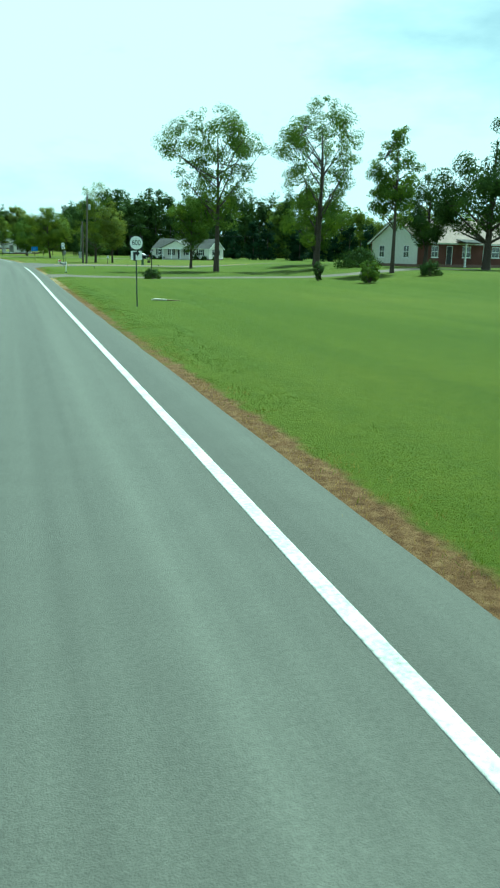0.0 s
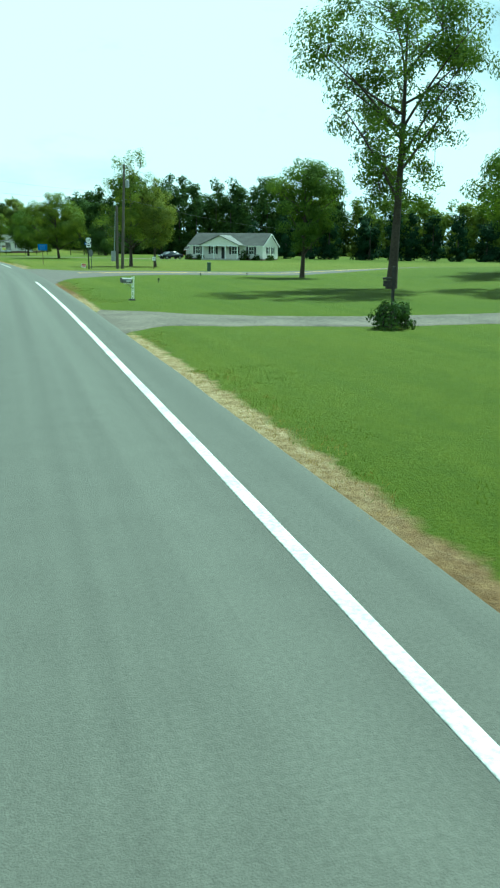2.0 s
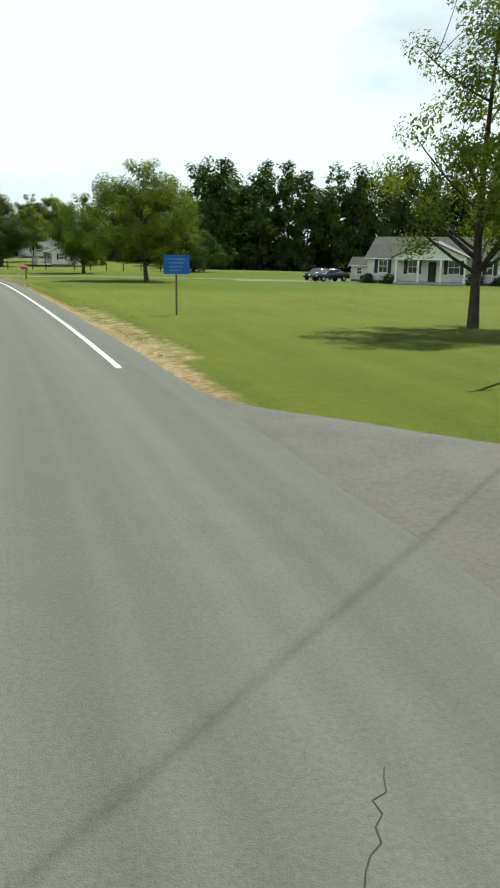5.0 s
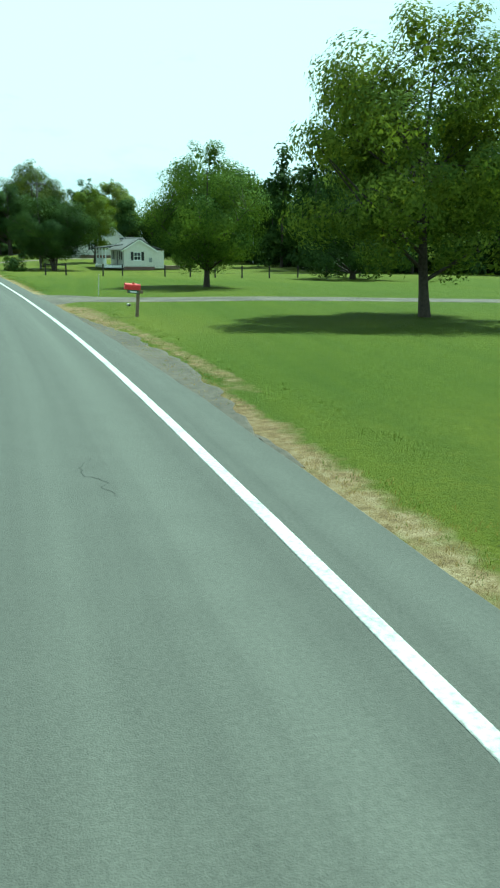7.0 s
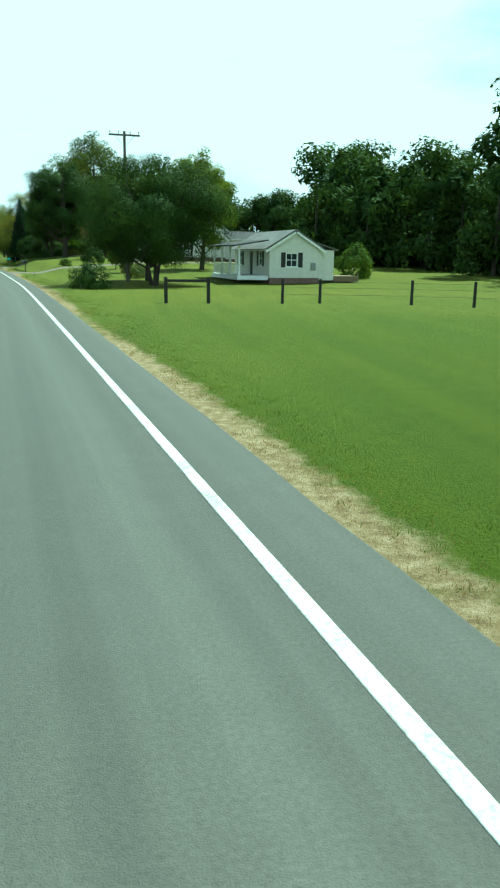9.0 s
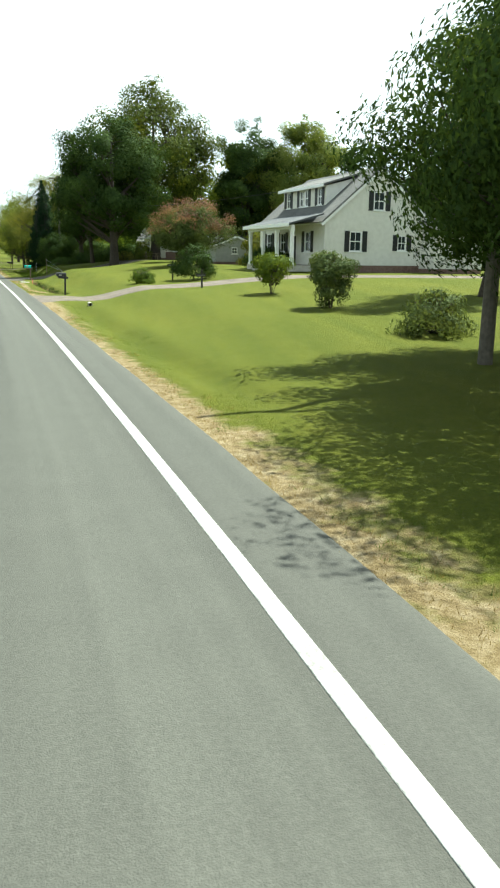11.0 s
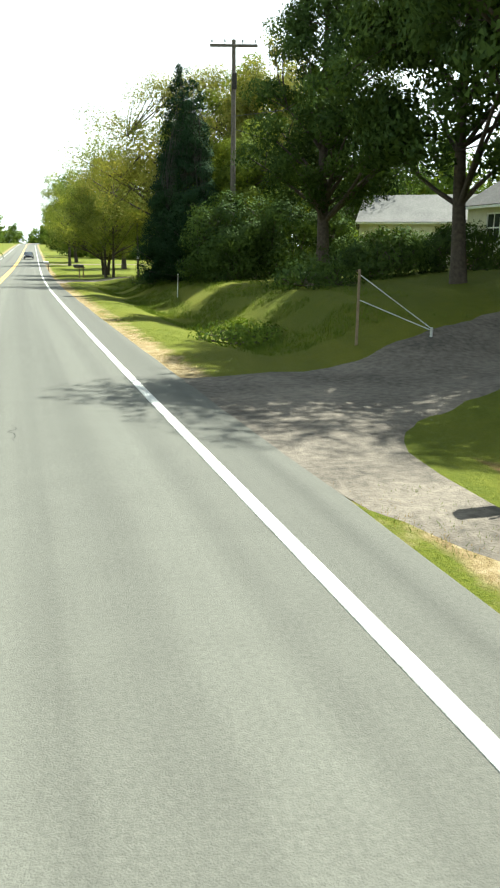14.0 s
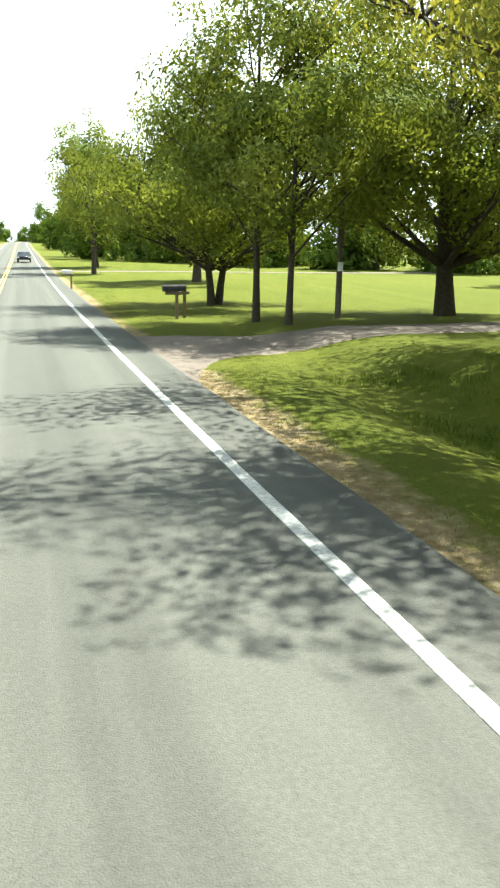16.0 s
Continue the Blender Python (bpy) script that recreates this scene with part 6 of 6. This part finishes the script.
slab = thing("concrete_slab", pose(-25.7, 322.0, on(-25.7, 322.0) + 0.03, 3, 2, 20), "pale flat slab lying on the verge", "slab")
part("slab", box(fresh(), -0.36, -0.26, -0.02, 0.36, 0.26, 0.02, 0.01), STONE, slab)
panel = thing("fallen_board", pose(7.0, 35.9, on(7, 35.9) + 0.035, 0, 2, -8), "half pale half brown board lying in the grass", "board")
part("board", prism(fresh(), [(-0.66, -0.02), (0.05, -0.02), (0.05, 0.03), (-0.5, 0.05), (-0.66, 0.0)], -0.13, 0.15), STONE, panel)
part("bare_end", prism(fresh(), [(0.055, -0.02), (0.70, -0.02), (0.66, 0.0), (0.055, 0.026)], -0.10, 0.10), POST_WOOD, panel, "brown unpainted end")


def culvert(x, y, turn, r, label, long=0.4):
    """The end of a drain pipe that runs under a driveway: a thick pale ring, its inner shade a dark disc."""
    t = thing("drain_pipe", pose(x, y, on(x, y) + r * 0.55, 4, 0, turn), label, "pipe", "drain pipes")
    bm = fresh()
    n = 20
    rings = [(r, 0.0), (r, long), (r * 0.78, long), (r * 0.78, 0.0)]
    vs = [[bm.verts.new((q * math.cos(2 * math.pi * k / n), d, q * math.sin(2 * math.pi * k / n))) for k in range(n)] for q, d in rings]
    for a, b in zip(vs, vs[1:] + vs[:1]):
        for k in range(n):
            bm.faces.new((a[k], a[(k + 1) % n], b[(k + 1) % n], b[k]))
    bmesh.ops.recalc_face_normals(bm, faces=bm.faces)
    part("pipe", bm, STONE, t)
    # a near-black disc takes the place of shade in the pipe
    part("inside", disc(r * 0.77, 0.01, 20), CRACK_AND_PIPE_SHADE, t, "dark disc standing in for the shade inside the pipe").location = (0, long * 0.4, 0)
    return t


culvert(-18.5, 290.7, 12, 0.10, "pale drain pipe end in a shallow roadside ditch")
culvert(-1.6, 192.6, 10, 0.07, "pale drain pipe end beside a gravel driveway", 0.24)

# fence across the field
FX = [(-1.2, 243.5), (0.9, 244.0), (5.4, 242.6), (7.9, 240.6), (10.3, 238.8), (12.9, 237.4), (15.6, 236.4), (18.9, 237.2), (22.5, 238.4), (26.5, 239.0)]
fence = thing("field_fence", pose(0, 0, 0), "row of dark wooden posts with thin wire across a field", "fence")
for k, (x, y) in enumerate(FX):
    bm = fresh()
    rod(bm, (x, y, on(x, y) - 0.3), (x, y, on(x, y) + 1.25), 0.085, 0.075, 9)
    part("post", bm, FENCE_DARK, fence)
for z in (0.45, 0.8, 1.1):
    for (x0, y0), (x1, y1) in zip(FX, FX[1:]):
        raw("wire", *tube([(x0, y0, on(x0, y0) + z), (x1, y1, on(x1, y1) + z)], [0.006, 0.006], 4), WIRE, fence)
gate = thing("fence_panel", pose(-7.2, 242.5, on(-7, 242.5), 0, 0, 4), "short dark wooden fence panel beside the verge", "fence")
for x in (0, 2.1):
    part("post", box(fresh(), x - 0.08, -0.08, -0.3, x + 0.08, 0.08, 1.25, 0.01), FENCE_DARK, gate)
part("rail", box(fresh(), 0.085, -0.03, 1.0, 2.015, 0.03, 1.14, 0.008), FENCE_DARK, gate)


def car(x, y, turn, paint, label):
    """A saloon car: body with cabin, panes, wheels and lamps. It looks along -x."""
    t = thing("car", pose(x, y, on(x, y) if y < 300 else float(hill(y)), 0, 0, turn), label, "car")
    side = [(-2.25, 0.35), (-2.28, 0.62), (-2.1, 0.8), (-1.1, 0.92), (-0.45, 1.38), (0.75, 1.42), (1.45, 1.02), (2.15, 0.95), (2.27, 0.7), (2.25, 0.35)]
    bm = prism(fresh(), side, -0.86, 0.86)
    for v in bm.verts:
        if v.co.z > 1.2:
            v.co.y *= 0.78
    bmesh.ops.bevel(bm, geom=list(bm.edges), offset=0.06, segments=2, affect="EDGES")
    body = part("body", bm, paint, t, "", True)
    for s in (-1, 1):
        bm = fresh()
        a = [bm.verts.new((px, s * (0.875 - 0.17 * (pz - 0.95) / 0.45), pz)) for px, pz in ((-0.95, 0.97), (-0.42, 1.3), (0.68, 1.34), (1.22, 1.02))]
        bm.faces.new(a if s < 0 else a[::-1])
        part("side_window", bm, PANE, body, "dark glass")
        for wx in (-1.4, 1.4):
            w = part("wheel", rod(fresh(), (wx, s * 0.72, 0.32), (wx, s * 0.9, 0.32), 0.32, 0.32, 20), RUBBER, t)
            part("rim", rod(fresh(), (wx, s * 0.885, 0.32), (wx, s * 0.908, 0.32), 0.2, 0.19, 14), STEEL, w)
        part("headlight", box(fresh(), -2.31, s * 0.72 - 0.14, 0.6, -2.22, s * 0.72 + 0.14, 0.74, 0.02), SIGN_WHITE, body, "clear lamp")
        part("tail_light", box(fresh(), 2.2, s * 0.7 - 0.15, 0.72, 2.3, s * 0.7 + 0.15, 0.88, 0.02), RED_LAMP, body, "red lamp")
    for px, pz, qx, qz in ((-1.05, 0.98, -0.5, 1.37), (1.38, 1.08, 0.82, 1.40)):
        bm = fresh()
        o = -0.015 if px < 0 else 0.015
        a = [bm.verts.new(p) for p in ((px + o, -0.72, pz), (px + o, 0.72, pz), (qx + o, 0.62, qz), (qx + o, -0.62, qz))]
        bm.faces.new(a)
        part("windscreen", bm, PANE, body, "dark glass")
    return t


car(31.2, 192.9, 15, CAR_DARK, "dark saloon car parked on a gravel drive")
car(31.6, 197.4, 40, CAR_DARK, "dark saloon car parked beside a white house")
car(float(edge(478)) - 1.7, 478.0, 98, CAR_DARK, "dark car standing in the lane far down the road")

table = thing("picnic_table", pose(-14.3, 343.6, on(-14.3, 343.6), 0, 0, 12), "weathered brown picnic table with two benches under maples", "table")
for k in range(5):
    part("plank", box(fresh(), -0.9, -0.38 + 0.155 * k, 0.70, 0.9, -0.24 + 0.155 * k, 0.74, 0.006), POST_WOOD, table)
for s in (-1, 1):
    part("bench", box(fresh(), -0.9, s * 0.72 - 0.13, 0.42, 0.9, s * 0.72 + 0.13, 0.46, 0.006), POST_WOOD, table)
    bm = fresh()
    rod(bm, (s * 0.62, -0.66, -0.05), (s * 0.62, -0.2, 0.70), 0.045, 0.045, 6), rod(bm, (s * 0.62, 0.66, -0.05), (s * 0.62, 0.2, 0.70), 0.045, 0.045, 6)
    box(bm, s * 0.62 - 0.02, -0.8, 0.36, s * 0.62 + 0.02, 0.8, 0.42)
    part("leg_frame", bm, POST_WOOD, table)

guy = thing("guy_wires", pose(-24.0, 338.6, on(-24.0, 338.6)), "two pale guy wires running down to a ground anchor", "guy wire")
part("anchor", rod(fresh(), (0, 0, -0.2), (0.02, 0, 0.22), 0.04, 0.03, 8), STEEL, guy)
part("wire", rod(fresh(), (0, 0, 0.2), (-1.6, 0.3, 1.35), 0.012, 0.012, 6), STEEL, guy)
part("wire", rod(fresh(), (0, 0, 0.16), (-1.6, 0.3, 0.8), 0.012, 0.012, 6), STEEL, guy)
part("post", rod(fresh(), (-1.6, 0.3, -0.3), (-1.6, 0.3, 1.45), 0.035, 0.03, 8), POST_WOOD, guy)


# ---- grass tufts and weeds along the verge ----
def tufts(name, u0, u1, y0, y1, count, height, mat, seed, label, gather_at=None):
    rng = np.random.default_rng(seed)
    n = count // 9
    y = rng.uniform(y0, y1, n)
    u = u0 + (u1 - u0) * rng.beta(1.2, 2.0, n)
    keep = np.array([noise.noise((a * 0.9, b * 0.35, 4.0)) > -0.12 for a, b in zip(u, y)])
    for a, b in ((63.5, 72.5), (94.5, 127.5), (190.0, 205.0), (291.5, 301.5), (329.5, 338.5), (383, 392)):
        keep &= ~((y > a) & (y < b) & (u > 0))
    y, u = y[keep], u[keep]
    y, u = np.repeat(y, 9), np.repeat(u, 9)
    m = len(y)
    y, u = y + rng.normal(0, 0.07, m), u + rng.normal(0, 0.06, m)
    x = edge(y) + u
    z = land(x, y) - 0.01
    p = np.stack([x, y, z], -1)
    lean = rng.normal(0, 0.45, (m, 3))
    lean[:, 2] = 1
    hgt = height * rng.uniform(0.4, 1.25, (m, 1))
    side = rng.normal(0, 1, (m, 3))
    side[:, 2] = 0
    side /= np.linalg.norm(side, axis=1)[:, None]
    v = np.stack([p - side * hgt * 0.06, p + side * hgt * 0.06, p + lean * hgt], 1).reshape(-1, 3)
    ob = raw(name, v, np.arange(m * 3).reshape(m, 3), mat)
    return tagged(ob, label, "grass", kind="stuff")


tufts("grass_tufts", 1.15, 3.0, -6, 420, 90000, 0.06, BLADE, 5, "uneven tufts of green grass along the verge")
tufts("dry_grass", 0.92, 1.9, -6, 420, 80000, 0.055, BLADE_DRY, 6, "dry straw-coloured grass at the asphalt edge")
tufts("tall_weeds", 3.6, 9.0, 340, 384, 60000, 0.13, BLADE, 7, "tall green grass and weeds in a shaded hollow")
# dark leaf colour deepens the painted shade of the ditch
tufts("ditch_weeds", 2.75, 3.45, 302, 327.5, 22000, 0.10, LEAF_DARK, 9, "rank grass hanging over a narrow ditch")
